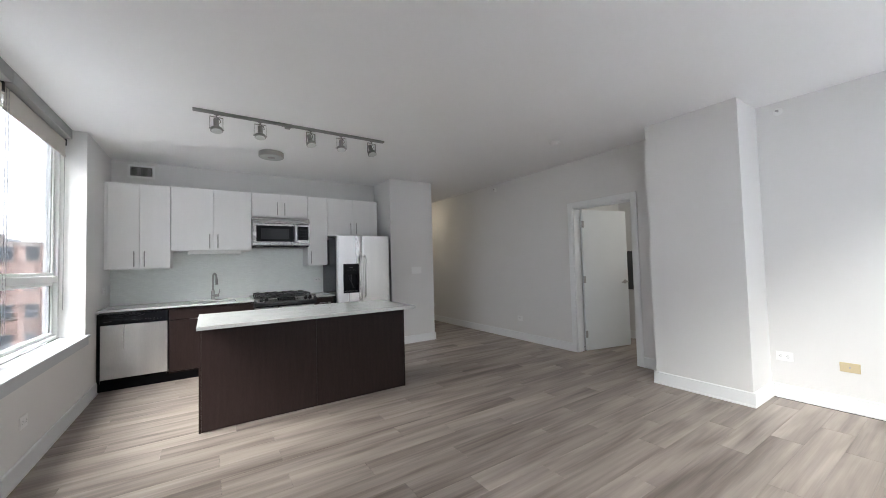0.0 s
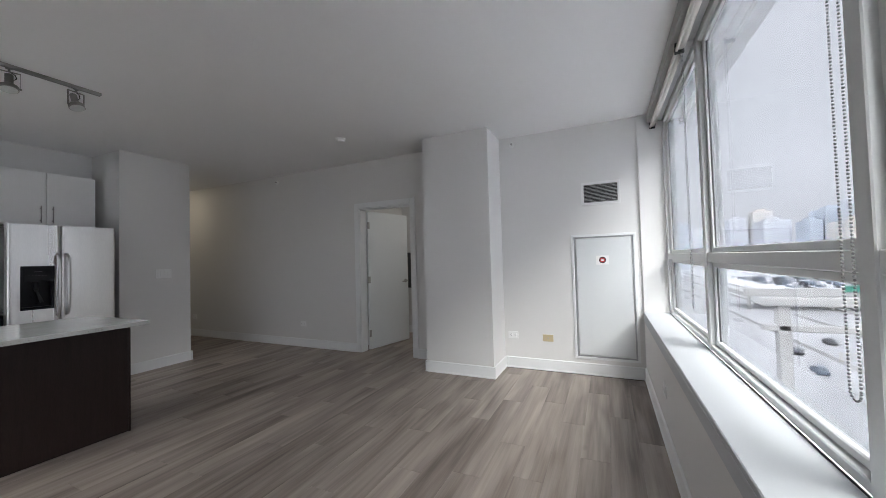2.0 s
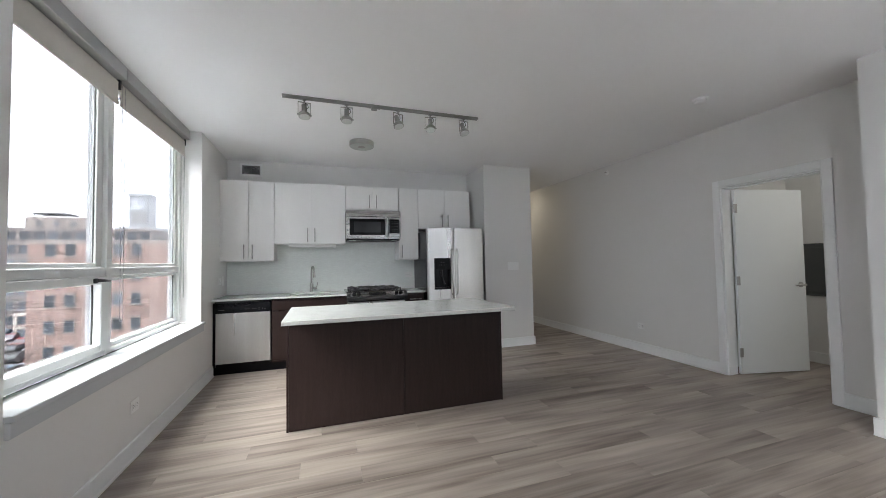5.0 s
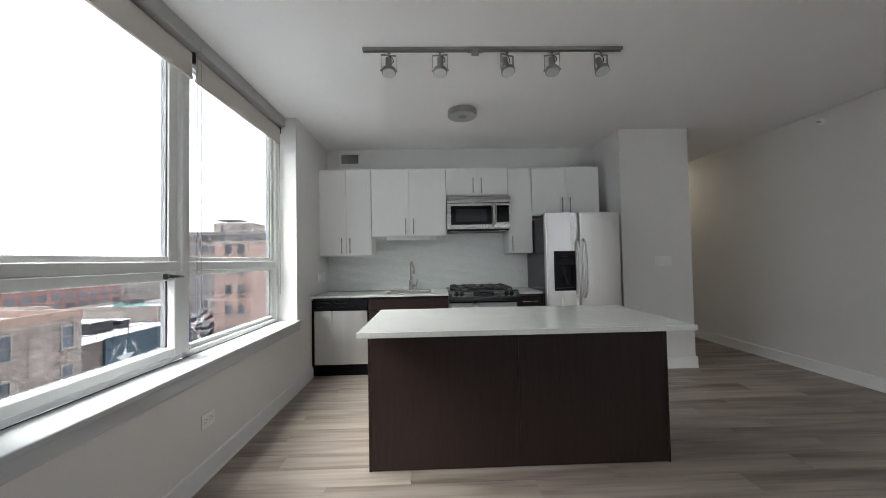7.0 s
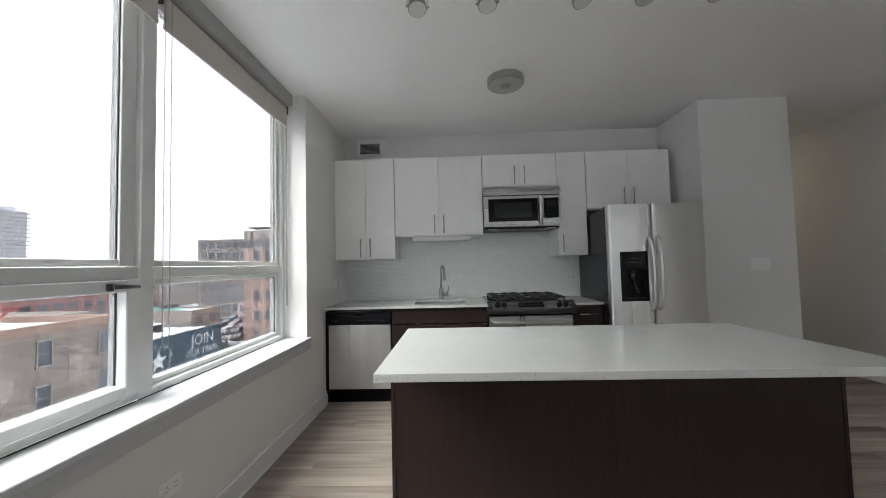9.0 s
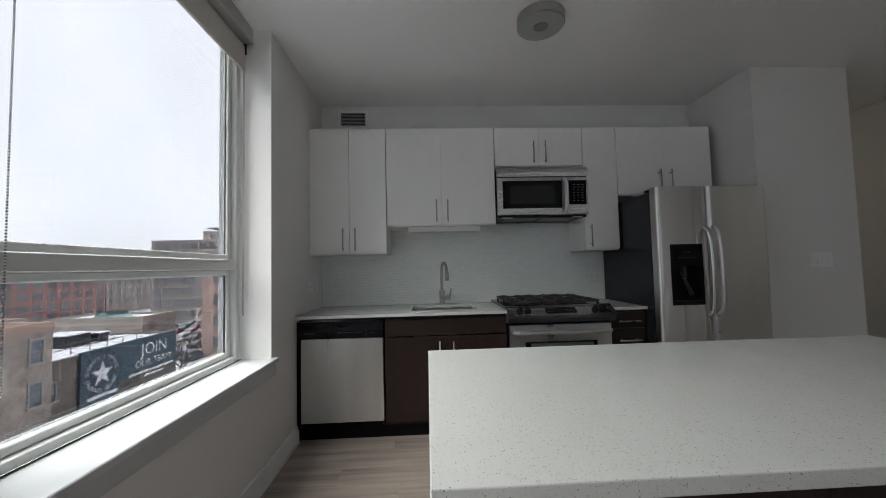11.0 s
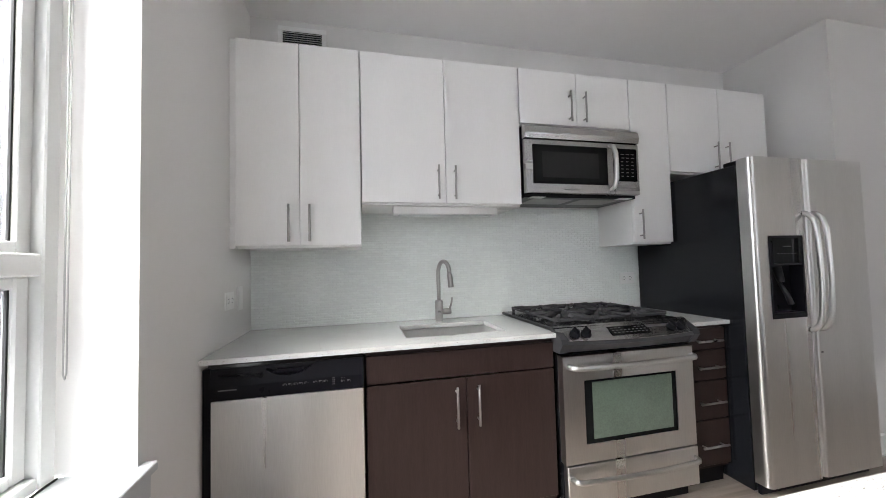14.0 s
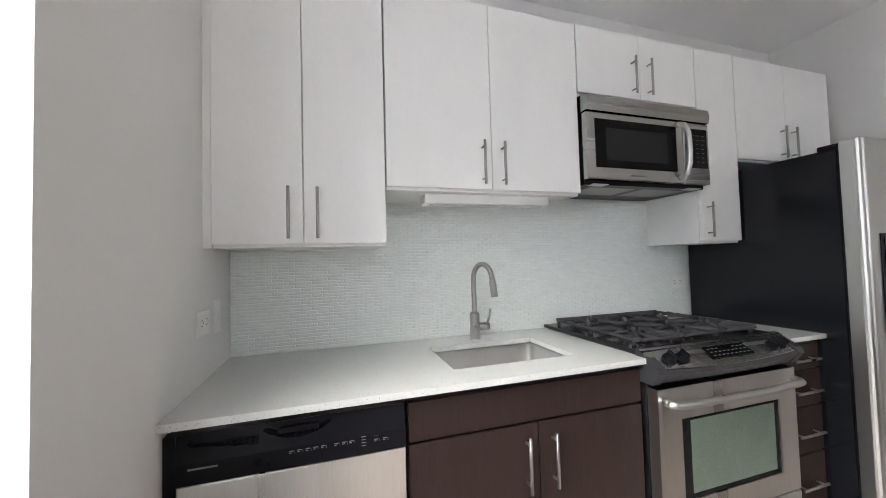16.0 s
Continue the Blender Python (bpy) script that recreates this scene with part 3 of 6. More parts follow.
wall_cabinet(-0.485, 0.122, 1.372, 2.438, [(-0.485, -0.185), (-0.185, 0.122)], [-0.235, -0.135], "tall white two-door wall cabinet beside the window wall")
solid("filler_strip", one(-0.514, -0.487, UY + 0.012, UY + 0.03, 1.372, 2.438, 0.001), CABW, "white filler strip between cabinet and wall", "filler", kind="structure")
wall_cabinet(0.126, 1.050, 1.600, 2.438, [(0.126, 0.590), (0.590, 1.050)], [0.545, 0.640], "white two-door wall cabinet above the sink")
wall_cabinet(1.054, 1.820, 2.092, 2.438, [(1.054, 1.440), (1.440, 1.820)], [1.388, 1.490], "short white two-door wall cabinet above the microwave")
wall_cabinet(1.824, 2.120, 1.365, 2.438, [(1.824, 2.120)], [1.865], "narrow white one-door wall cabinet")
wall_cabinet(2.124, 2.975, 1.832, 2.438, [(2.124, 2.548), (2.548, 2.975)], [2.500, 2.596], "white two-door wall cabinet above the refrigerator")

ucl = thing("under_cabinet_light", (0.6, 7.6, 1.56), "slim white light bar under the wall cabinet", "lamp")
ub = bmesh.new()
prism(ub, [(7.585, 1.599), (7.600, 1.562), (7.66, 1.556), (7.68, 1.599)], 0.30, 0.92, "x")
part("housing", ub, PLATE, ucl)
part("diffuser", one(0.33, 0.89, 7.604, 7.655, 1.5535, 1.5575, 0.001), FROST, ucl)
part("cable", tube(bmesh.new(), [(0.92, 7.64, 1.585), (0.98, 7.66, 1.592), (1.03, 7.68, 1.597)], 0.004, 6), PLATE, ucl)

# ---- microwave ----
mw = thing("microwave_oven", (1.44, 7.6, 1.65), "stainless steel over-the-range microwave with dark door glass", "microwave")
MX0, MX1, MY = 1.058, 1.838, 7.475
part("body", one(MX0 + 0.006, MX1 - 0.006, MY + 0.035, YB - 0.002, 1.652, 2.086, 0.003), BLACKP, mw)
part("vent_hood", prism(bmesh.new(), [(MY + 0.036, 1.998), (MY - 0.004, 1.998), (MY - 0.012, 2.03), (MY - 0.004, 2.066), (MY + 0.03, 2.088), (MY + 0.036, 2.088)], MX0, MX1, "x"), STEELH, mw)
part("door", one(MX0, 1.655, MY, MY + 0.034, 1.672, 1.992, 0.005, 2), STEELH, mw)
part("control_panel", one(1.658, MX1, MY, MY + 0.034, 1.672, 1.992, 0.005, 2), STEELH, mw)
wf = bmesh.new()
box(wf, 1.105, 1.610, MY - 0.003, MY + 0.002, 1.728, 1.962, 0.0025)
part("window", wf, DARKG, mw, "black door glass")
part("screen", one(1.165, 1.545, MY - 0.0045, MY - 0.0032, 1.765, 1.920, 0.0004), MESHG, mw)
part("keypad", one(1.672, 1.822, MY - 0.003, MY + 0.002, 1.755, 1.962, 0.0025), DARKG, mw)
kp = bmesh.new()
for r in range(7):
    for c in range(3):
        x, z = 1.705 + c * 0.037, 1.785 + r * 0.023
        box(kp, x, x + (0.016 if r < 5 else 0.024), MY - 0.0038, MY - 0.0031, z, z + 0.004)
tagged(part("key_print", kp, INKD, mw), kind="stuff")
mh = bmesh.new()
tube(mh, [(1.628, MY, 1.70), (1.630, MY - 0.03, 1.712), (1.632, MY - 0.048, 1.76), (1.632, MY - 0.052, 1.84), (1.632, MY - 0.048, 1.92), (1.630, MY - 0.03, 1.965), (1.628, MY, 1.978)], [0.012, 0.013, 0.014, 0.014, 0.014, 0.013, 0.012], 12)
part("handle", mh, STEEL, mw, "curved steel handle")
part("badge", one(1.31, 1.40, MY - 0.001, MY + 0.001, 1.692, 1.698), INKD, mw)
part("grease_filter", one(1.14, 1.42, 7.56, 7.74, 1.6505, 1.6545, 0.001), SATIN, mw)
part("grease_filter", one(1.47, 1.75, 7.56, 7.74, 1.6505, 1.6545, 0.001), SATIN, mw)
for lx in (1.10, 1.70):
    part("lamp_lens", one(lx, lx + 0.09, 7.49, 7.54, 1.6505, 1.6535, 0.001), FROST, mw)

# ---- base run ----
CF = 7.185       # front edge of the worktop
BY = 7.215       # front of the base doors
wt = bmesh.new()
SX0, SX1, SY0, SY1 = 0.325, 0.845, 7.335, 7.685
for x0, x1, y0, y1 in ((XL + 0.001, SX0, CF, YB - 0.010), (SX1, 1.052, CF, YB - 0.010), (SX0, SX1, CF, SY0), (SX0, SX1, SY1, YB - 0.010)):
    box(wt, x0, x1, y0, y1, 0.894, 0.915)
bmesh.ops.remove_doubles(wt, verts=wt.verts[:], dist=0.0001)
solid("worktop", wt, QUARTZ, "white speckled quartz worktop with a sink cut-out", "countertop")
solid("worktop", one(1.846, 2.125, CF, YB - 0.010, 0.894, 0.915, 0.002), QUARTZ, "short white speckled quartz worktop beside the range", "countertop")

# dishwasher
dw = thing("dishwasher", (-0.19, 7.5, 0), "stainless steel dishwasher with a black control panel", "dishwasher")
DX0, DX1 = -0.490, 0.118
part("body", one(DX0 + 0.01, DX1 - 0.01, BY + 0.03, YB - 0.03, 0.10, 0.878), BLACKP, dw)
part("door", one(DX0 + 0.012, DX1, BY - 0.012, BY + 0.028, 0.142, 0.742, 0.003, 2), STEEL, dw, "brushed steel door panel")
def panel_front(x, z):
    """How far the dishwasher's panel stands out at x, z: a slanted top, a pocket for the fingers and a vent."""
    y = BY - 0.015 + (0.0 if z < 0.80 else 0.30 * (z - 0.80))
    f = (x + 0.274) / 0.176
    if 0 < f < 1:
        low = 0.853 - 0.029 * math.sin(math.pi * f) ** 0.7
        if low < z < 0.856:
            y += 0.026
    if -0.452 < x < -0.288 and 0.840 - 0.017 * (x + 0.452) / 0.164 < z < 0.846:
        y += 0.014
    return y


cp = bmesh.new()
NX, NZ = 122, 42
grid = [[cp.verts.new((DX0 + 0.006 + (DX1 - DX0 - 0.006) * i / NX, 0, 0.746 + 0.122 * k / NZ)) for k in range(NZ + 1)] for i in range(NX + 1)]
for col in grid:
    for v in col:
        v.co.y = panel_front(v.co.x, v.co.z)
for i in range(NX):
    for k in range(NZ):
        cp.faces.new((grid[i][k], grid[i + 1][k], grid[i + 1][k + 1], grid[i][k + 1]))
rim = [e for e in cp.edges if e.is_boundary]
back = bmesh.ops.extrude_edge_only(cp, edges=rim)["geom"]
for v in back:
    if isinstance(v, bmesh.types.BMVert):
        v.co.y = BY + 0.028
bmesh.ops.recalc_face_normals(cp, faces=cp.faces[:])
cpo = part("control_panel", cp, BLACKP, dw, "black control panel with a pocket grip")
part("frame_top", one(DX0 - 0.004, DX1 + 0.003, BY + 0.002, BY + 0.03, 0.870, 0.884, 0.001), BLACKE, dw)
part("side_seal", one(DX0 - 0.020, DX0 + 0.008, BY - 0.004, BY + 0.03, 0.10, 0.870, 0.001), BLACKP, dw)
pk = bmesh.new()
box(pk, -0.236, -0.132, BY - 0.003, BY + 0.012, 0.8365, 0.850)
part("grip_block", pk, BLACKP, cpo)
vt = bmesh.new()
for i in range(4):
    box(vt, -0.352 - 0.010 * i, -0.292, BY - 0.012, BY - 0.004, 0.8255 + i * 0.0052, 0.8275 + i * 0.0052)
part("vent_louvre", vt, BLACKP, cpo)
bt = bmesh.new()
for x in (-0.210, -0.189, -0.167, -0.147, -0.126, -0.090, -0.068, -0.048, 0.023, 0.049):
    z = 0.789 if x < 0 else 0.782
    box(bt, x, x + 0.012, BY - 0.0166, BY - 0.0146, z, z + 0.002)
    box(bt, x, x + 0.007, BY - 0.0166, BY - 0.0146, z - 0.0045, z - 0.003)
    box(bt, x + 0.0145, x + 0.0152, BY - 0.0166, BY - 0.0146, z - 0.007, z + 0.001)
for i in range(4):
    box(bt, -0.014, -0.001, BY - 0.0166, BY - 0.0146, 0.770 + i * 0.0085, 0.7715 + i * 0.0085)
for i in range(3):
    box(bt, 0.024 + 0.006 * i, 0.0255 + 0.006 * i, BY - 0.0166, BY - 0.0146, 0.793, 0.7945)
tagged(part("key_print", bt, INKD, cpo), kind="stuff")
part("badge", one(-0.451, -0.383, BY - 0.0162, BY - 0.0142, 0.7835, 0.788), INKD, cpo)
solid("toe_kick", one(XL + 0.001, 1.05, BY + 0.055, BY + 0.07, 0.0, 0.12), BLACKP, "black recessed toe kick under the base cabinets", "toe kick")

# sink base cabinet
sb = thing("base_cabinet", (0.585, 7.5, 0), "espresso wood sink base cabinet with two doors", "cabinet", "espresso base cabinets")
part("side_panel", one(0.128, 0.146, BY + 0.021, YB - 0.02, 0.10, 0.884), ESP, sb)
part("side_panel", one(1.026, 1.044, BY + 0.021, YB - 0.02, 0.10, 0.884), ESP, sb)
part("bottom_panel", one(0.146, 1.026, BY + 0.021, YB - 0.02, 0.10, 0.118), ESP, sb)
part("back_panel", one(0.146, 1.026, YB - 0.03, YB - 0.02, 0.118, 0.70), ESP, sb)
part("drawer_front", one(0.132, 1.042, BY, BY + 0.02, 0.745, 0.868, 0.002), ESP, sb)
part("face_rail", one(0.132, 1.042, BY + 0.014, BY + 0.03, 0.868, 0.889), ESP, sb)
for (a, b), hx in (((0.132, 0.586), 0.536), ((0.590, 1.042), 0.640)):
    d = part("door", one(a, b, BY, BY + 0.02, 0.125, 0.736, 0.002), ESP, sb)
    bar_handle(d, hx, BY, 0.612, 0.185)

# drawer unit
du = thing("base_cabinet", (1.98, 7.5, 0), "narrow espresso wood base cabinet with four drawers", "cabinet", "espresso base cabinets")
part("body", one(1.850, 2.118, BY + 0.021, YB - 0.02, 0.10, 0.884), ESP, du)
for z0, z1 in ((0.758, 0.872), (0.590, 0.750), (0.375, 0.582), (0.125, 0.367)):
    d = part("drawer", one(1.852, 2.116, BY, BY + 0.02, z0, z1, 0.002), ESP, du)
    bar_handle(d, 1.984, BY, (z0 + z1) / 2 - 0.008, 0.17, "x")
part("toe_board", one(1.850, 2.118, BY + 0.055, BY + 0.07, 0, 0.10), BLACKP, du)

# sink and tap
sk = thing("sink", (0.58, 7.5, 0.7), "undermount stainless steel sink bowl", "sink")
bw = bmesh.new()


def ring(x0, x1, y0, y1, z, r, n=5):
    out = []
    for cx, cy, a0 in ((x1 - r, y1 - r, 0), (x0 + r, y1 - r, 90), (x0 + r, y0 + r, 180), (x1 - r, y0 + r, 270)):
        for i in range(n + 1):
            a = radians(a0 + 90 * i / n)
            out.append((cx + r * math.cos(a), cy + r * math.sin(a), z))
    return out


rr = [ring(SX0 - 0.012, SX1 + 0.012, SY0 - 0.012, SY1 + 0.012, 0.889, 0.03), ring(SX0 + 0.003, SX1 - 0.003, SY0 + 0.003, SY1 - 0.003, 0.889, 0.045), ring(SX0 + 0.006, SX1 - 0.006, SY0 + 0.006, SY1 - 0.006, 0.72, 0.045), ring(SX0 + 0.03, SX1 - 0.03, SY0 + 0.03, SY1 - 0.03, 0.690, 0.03), ring(0.55, 0.61, 7.47, 7.53, 0.685, 0.029)]
rv = [[bw.verts.new(p) for p in r_] for r_ in rr]
for a, b in zip(rv, rv[1:]):
    for k in range(len(a)):
        f = bw.faces.new((a[k], a[(k + 1) % len(a)], b[(k + 1) % len(a)], b[k]))
        f.smooth = True
bw.faces.new(rv[-1])
part("bowl", bw, STEEL, sk)
part("drain", lathe(bmesh.new(), (0.58, 7.50, 0.686), [(0.044, 0), (0.044, 0.004), (0.034, 0.005), (0.030, 0.001)], 24), NICKEL, sk)

tp = thing("kitchen_tap", (0.585, 7.765, 0.915), "brushed nickel gooseneck kitchen tap with a side lever", "tap")
TX, TY = 0.585, 7.765
part("base", lathe(bmesh.new(), (TX, TY, 0.915), [(0.027, 0), (0.027, 0.003), (0.0245, 0.006), (0.0245, 0.125), (0.022, 0.130), (0.016, 0.134)], 24), NICKEL, tp)
tw = radians(-74)
neck = [(TX, TY, 1.04), (TX, TY, 1.12), (TX, TY, 1.205)]
for i in range(1, 15):
    a = radians(180 - 176 * i / 14)
    d, z = 0.070 + 0.070 * math.cos(a), 1.212 + 0.074 * math.sin(a)
    neck.append((TX + d * math.cos(tw), TY + d * math.sin(tw), z))
part("spout", tube(bmesh.new(), neck, 0.0125, 14), NICKEL, tp)
e0 = Vector(neck[-1])
e1 = e0 + (e0 - Vector(neck[-2])).normalized() * 0.085
part("spray_head", tube(bmesh.new(), [e0, e0.lerp(e1, 0.1), e0.lerp(e1, 0.12), e1], [0.0130, 0.0130, 0.0155, 0.0165], 16), NICKEL, tp)
lv = bmesh.new()
tube(lv, [(TX + 0.02, TY, 0.975), (TX + 0.075, TY, 0.975)], 0.0185, 18)
tube(lv, [(TX + 0.066, TY, 0.985), (TX + 0.078, TY - 0.005, 1.02), (TX + 0.082, TY - 0.012, 1.06)], [0.007, 0.006, 0.006], 8)
part("lever", lv, NICKEL, tp)

# ---- range ----
rg = thing("gas_range", (1.445, 7.5, 0), "slide-in gas range with a steel door and black cast-iron grates", "range")
RX0, RX1, RF = 1.060, 1.838, 7.150
part("body", one(RX0 + 0.006, RX1 - 0.006, RF + 0.052, YB - 0.02, 0.05, 0.915), BLACKE, rg)
part("cooktop", one(RX0 - 0.016, RX1 + 0.016, RF + 0.055, YB - 0.012, 0.917, 0.936, 0.006, 2), BLACKE, rg)
pn = bmesh.new()
n = 14
rows = []
for i in range(n + 1):
    a = i / n
    x = RX0 - 0.012 + (RX1 - RX0 + 0.024) * a
    bow = 0.034 * (1 - (2 * a - 1) ** 2)
    rows.append([pn.verts.new(p) for p in ((x, RF + 0.070, 0.942), (x, RF - 0.004 - bow, 0.884 - bow * 0.2), (x, RF - 0.004 - bow, 0.882 - bow * 0.2), (x, RF + 0.070, 0.866))])
for a, b in zip(rows, rows[1:]):
    for k in range(3):
        pn.faces.new((a[k], b[k], b[k + 1], a[k + 1]))
pn.faces.new(rows[0])
pn.faces.new(rows[-1][::-1])
bmesh.ops.recalc_face_normals(pn, faces=pn.faces[:])
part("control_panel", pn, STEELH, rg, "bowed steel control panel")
lip = bmesh.new()
rows = []
for i in range(n + 1):
    a = i / n
    x = RX0 - 0.014 + (RX1 - RX0 + 0.028) * a
    bow = 0.034 * (1 - (2 * a - 1) ** 2)
    rows.append([lip.verts.new(p) for p in ((x, RF - 0.004 - bow, 0.8815 - bow * 0.2), (x, RF - 0.013 - bow, 0.868 - bow * 0.2), (x, RF + 0.022 - bow * 0.5, 0.822), (x, RF + 0.085, 0.822), (x, RF + 0.085, 0.864))])
for a, b in zip(rows, rows[1:]):
    for k in range(4):
        lip.faces.new((a[k], b[k], b[k + 1], a[k + 1]))
lip.faces.new(rows[0])
lip.faces.new(rows[-1][::-1])
bmesh.ops.recalc_face_normals(lip, faces=lip.faces[:])
part("front_trim", lip, GREYPL, rg, "charcoal curved trim under the controls")
for sx, xa, xb in ((0, RX0 - 0.0165, RX0 + 0.022), (1, RX1 - 0.022, RX1 + 0.0165)):
    part("end_cap", prism(bmesh.new(), [(RF + 0.085, 0.9440), (RF - 0.010, 0.892), (RF - 0.020, 0.868), (RF + 0.012, 0.820), (RF + 0.085, 0.820)], xa, xb, "x"), GREYPL, rg)


def on_panel(x, s):
    """A place on the sloping control panel, s of the way down it, and how far it leans."""
    a = (x - RX0 + 0.012) / (RX1 - RX0 + 0.024)
    bow = 0.034 * (1 - (2 * a - 1) ** 2)
    p0, p1 = Vector((x, RF + 0.070, 0.942)), Vector((x, RF - 0.004 - bow, 0.884 - bow * 0.2))
    nrm = (p1 - p0).cross(Vector((1, 0, 0))).normalized()
    nrm = nrm if nrm.z > 0 else -nrm
    return p0.lerp(p1, s), (p1 - p0).normalized(), nrm


for kx in (1.135, 1.195, 1.705, 1.765):
    p, d, nv = on_panel(kx, 0.60)
    kb = tube(bmesh.new(), [p, p + nv * 0.006, p + nv * 0.0065, p + nv * 0.026], [0.026, 0.026, 0.0215, 0.0185], 18)
    fin = bmesh.new()
    box(fin, -0.0055, 0.0055, -0.021, 0.021, 0.016, 0.036, 0.003)
    rot = Matrix.Translation(p) @ Matrix((Vector((1, 0, 0)), d, nv)).transposed().to_4x4()
    bmesh.ops.transform(fin, matrix=rot, verts=fin.verts[:])
    fm = bpy.data.meshes.new("fin")
    fin.to_mesh(fm)
    fin.free()
    kb.from_mesh(fm)
    part("knob", kb, BLACKP, rg, "black control knob")
dp = bmesh.new()
p, d, nv = on_panel(1.445, 0.52)
box(dp, -0.115, 0.115, -0.032, 0.030, 0.0, 0.004, 0.002)
bmesh.ops.transform(dp, matrix=Matrix.Translation(p) @ Matrix((Vector((1, 0, 0)), d, nv)).transposed().to_4x4(), verts=dp.verts[:])
dpo = part("display", dp, DARKG, rg, "black touch display")
kx = bmesh.new()
for r in range(3):
    for c in range(9):
        if r == 0 and 3 <= c <= 5:
            continue
        box(kx, -0.1 + c * 0.0235, -0.088 + c * 0.0235, -0.02 + r * 0.017, -0.016 + r * 0.017, 0.004, 0.0047)
bmesh.ops.transform(kx, matrix=Matrix.Translation(p) @ Matrix((Vector((1, 0, 0)), d, nv)).transposed().to_4x4(), verts=kx.verts[:])
tagged(part("key_print", kx, INKD, dpo), kind="stuff")

# oven door with a window through the steel
od = bmesh.new()
WX0, WX1, WZ0, WZ1 = 1.165, 1.708, 0.378, 0.684
for x0, x1, z0, z1 in ((RX0 - 0.008, WX0, 0.292, 0.805), (WX1, RX1 - 0.022, 0.292, 0.805), (WX0, WX1, 0.292, WZ0), (WX0, WX1, WZ1, 0.805)):
    box(od, x0, x1, RF, RF + 0.045, z0, z1)
bmesh.ops.remove_doubles(od, verts=od.verts[:], dist=0.0001)
oven = part("oven_door", od, STEEL, rg, "brushed steel oven door")
part("window", one(WX0 - 0.001, WX1 + 0.001, RF + 0.004, RF + 0.010, WZ0 - 0.001, WZ1 + 0.001), DARKG, oven, "dark oven window")
part("inner_glass", one(WX0 + 0.045, WX1 - 0.028, RF + 0.0025, RF + 0.0042, WZ0 + 0.02, WZ1 - 0.012, 0.0005), OVENG, oven, "greenish inner oven glass")


def arch_handle(parent, x0, x1, z, y, reach, r, m):
    pts = [(x0, y, z), (x0 + 0.004, y - reach * 0.55, z), (x0 + 0.02, y - reach * 0.9, z)]
    for i in range(9):
        a = i / 8
        pts.append((x0 + 0.05 + (x1 - x0 - 0.1) * a, y - reach - 0.012 * math.sin(math.pi * a), z))
    pts += [(x1 - 0.02, y - reach * 0.9, z), (x1 - 0.004, y - reach * 0.55, z), (x1, y, z)]
    return part("handle", tube(bmesh.new(), pts, r, 12), m, parent, "thick tubular steel handle")


arch_handle(oven, 1.085, 1.805, 0.757, RF, 0.045, 0.0145, STEEL)
dr = part("drawer", one(RX0 + 0.002, RX1 - 0.010, RF + 0.004, RF + 0.045, 0.085, 0.280, 0.004), STEEL, rg, "steel warming drawer")
arch_handle(dr, 1.085, 1.805, 0.225, RF + 0.004, 0.042, 0.0125, STEEL)
part("plinth", one(RX0 + 0.02, RX1 - 0.02, RF + 0.07, RF + 0.09, 0, 0.085), BLACKP, rg)

# grates and burners
GZ = 0.962
for gx in (1.095, 1.330, 1.565):
    g = bmesh.new()
    w, y0, y1 = 0.228, 7.265, 7.835
    x0, x1 = gx, gx + w
    tube(g, [(x0 + 0.02, y0, GZ), (x0, y0 + 0.03, GZ), (x0, y1 - 0.03, GZ), (x0 + 0.02, y1, GZ), (x1 - 0.02, y1, GZ), (x1, y1 - 0.03, GZ), (x1, y0 + 0.03, GZ), (x1 - 0.02, y0, GZ), (x0 + 0.02, y0, GZ)], 0.0075, 6)
    ym = (y0 + y1) / 2
    tube(g, [(x0, ym, GZ), (x1, ym, GZ)], 0.009, 6)
    for yc in (y0 + 0.14, y1 - 0.14):
        xc = (x0 + x1) / 2
        for dx, dy in ((1, 1), (-1, 1), (1, -1), (-1, -1)):
            tube(g, [(xc + dx * 0.032, yc + dy * 0.032, GZ + 0.006), (xc + dx * 0.06, yc + dy * 0.07, GZ + 0.010), (xc + dx * 0.085, yc + dy * 0.105, GZ + 0.004), (xc + dx * 0.112, yc + dy * 0.128, GZ)], 0.011, 6)
        for dx in (1, -1):
            tube(g, [(xc + dx * 0.035, yc, GZ + 0.008), (xc + dx * 0.075, yc, GZ + 0.009), (xc + dx * 0.112, yc, GZ)], 0.0105, 6)
            tube(g, [(xc + dx * 0.02, y0 if yc < ym else y1, GZ), (xc + dx * 0.02, yc + (-0.045 if yc < ym else 0.045), GZ + 0.006)], 0.008, 6)
    for fx in (x0 + 0.004, x1 - 0.004):
        for fy in (y0 + 0.03, y1 - 0.03, ym):
            tube(g, [(fx, fy, GZ), (fx, fy, 0.9362)], 0.009, 6)
    part("grate", g, IRON, rg, "cast-iron pan grate")
for bx in (1.209, 1.444, 1.679):
    for by in (7.405, 7.695):
        r = 0.048 if bx != 1.444 else 0.036
        part("burner", lathe(bmesh.new(), (bx, by, 0.936), [(r + 0.018, 0), (r + 0.016, 0.006), (r, 0.008), (r, 0.018), (r - 0.008, 0.021)], 20), IRON, rg)

# ---- refrigerator ----
fr = thing("refrigerator", (2.55, 7.4, 0), "side-by-side stainless steel refrigerator with black sides and an ice dispenser", "refrigerator")
FX0, FX1, FM, FY = 2.130, 2.972, 2.512, 7.030
part("body", one(FX0 + 0.004, FX1 - 0.004, FY + 0.085, YB - 0.03, 0.02, 1.775, 0.004), BLACKS, fr, "black textured steel cabinet")


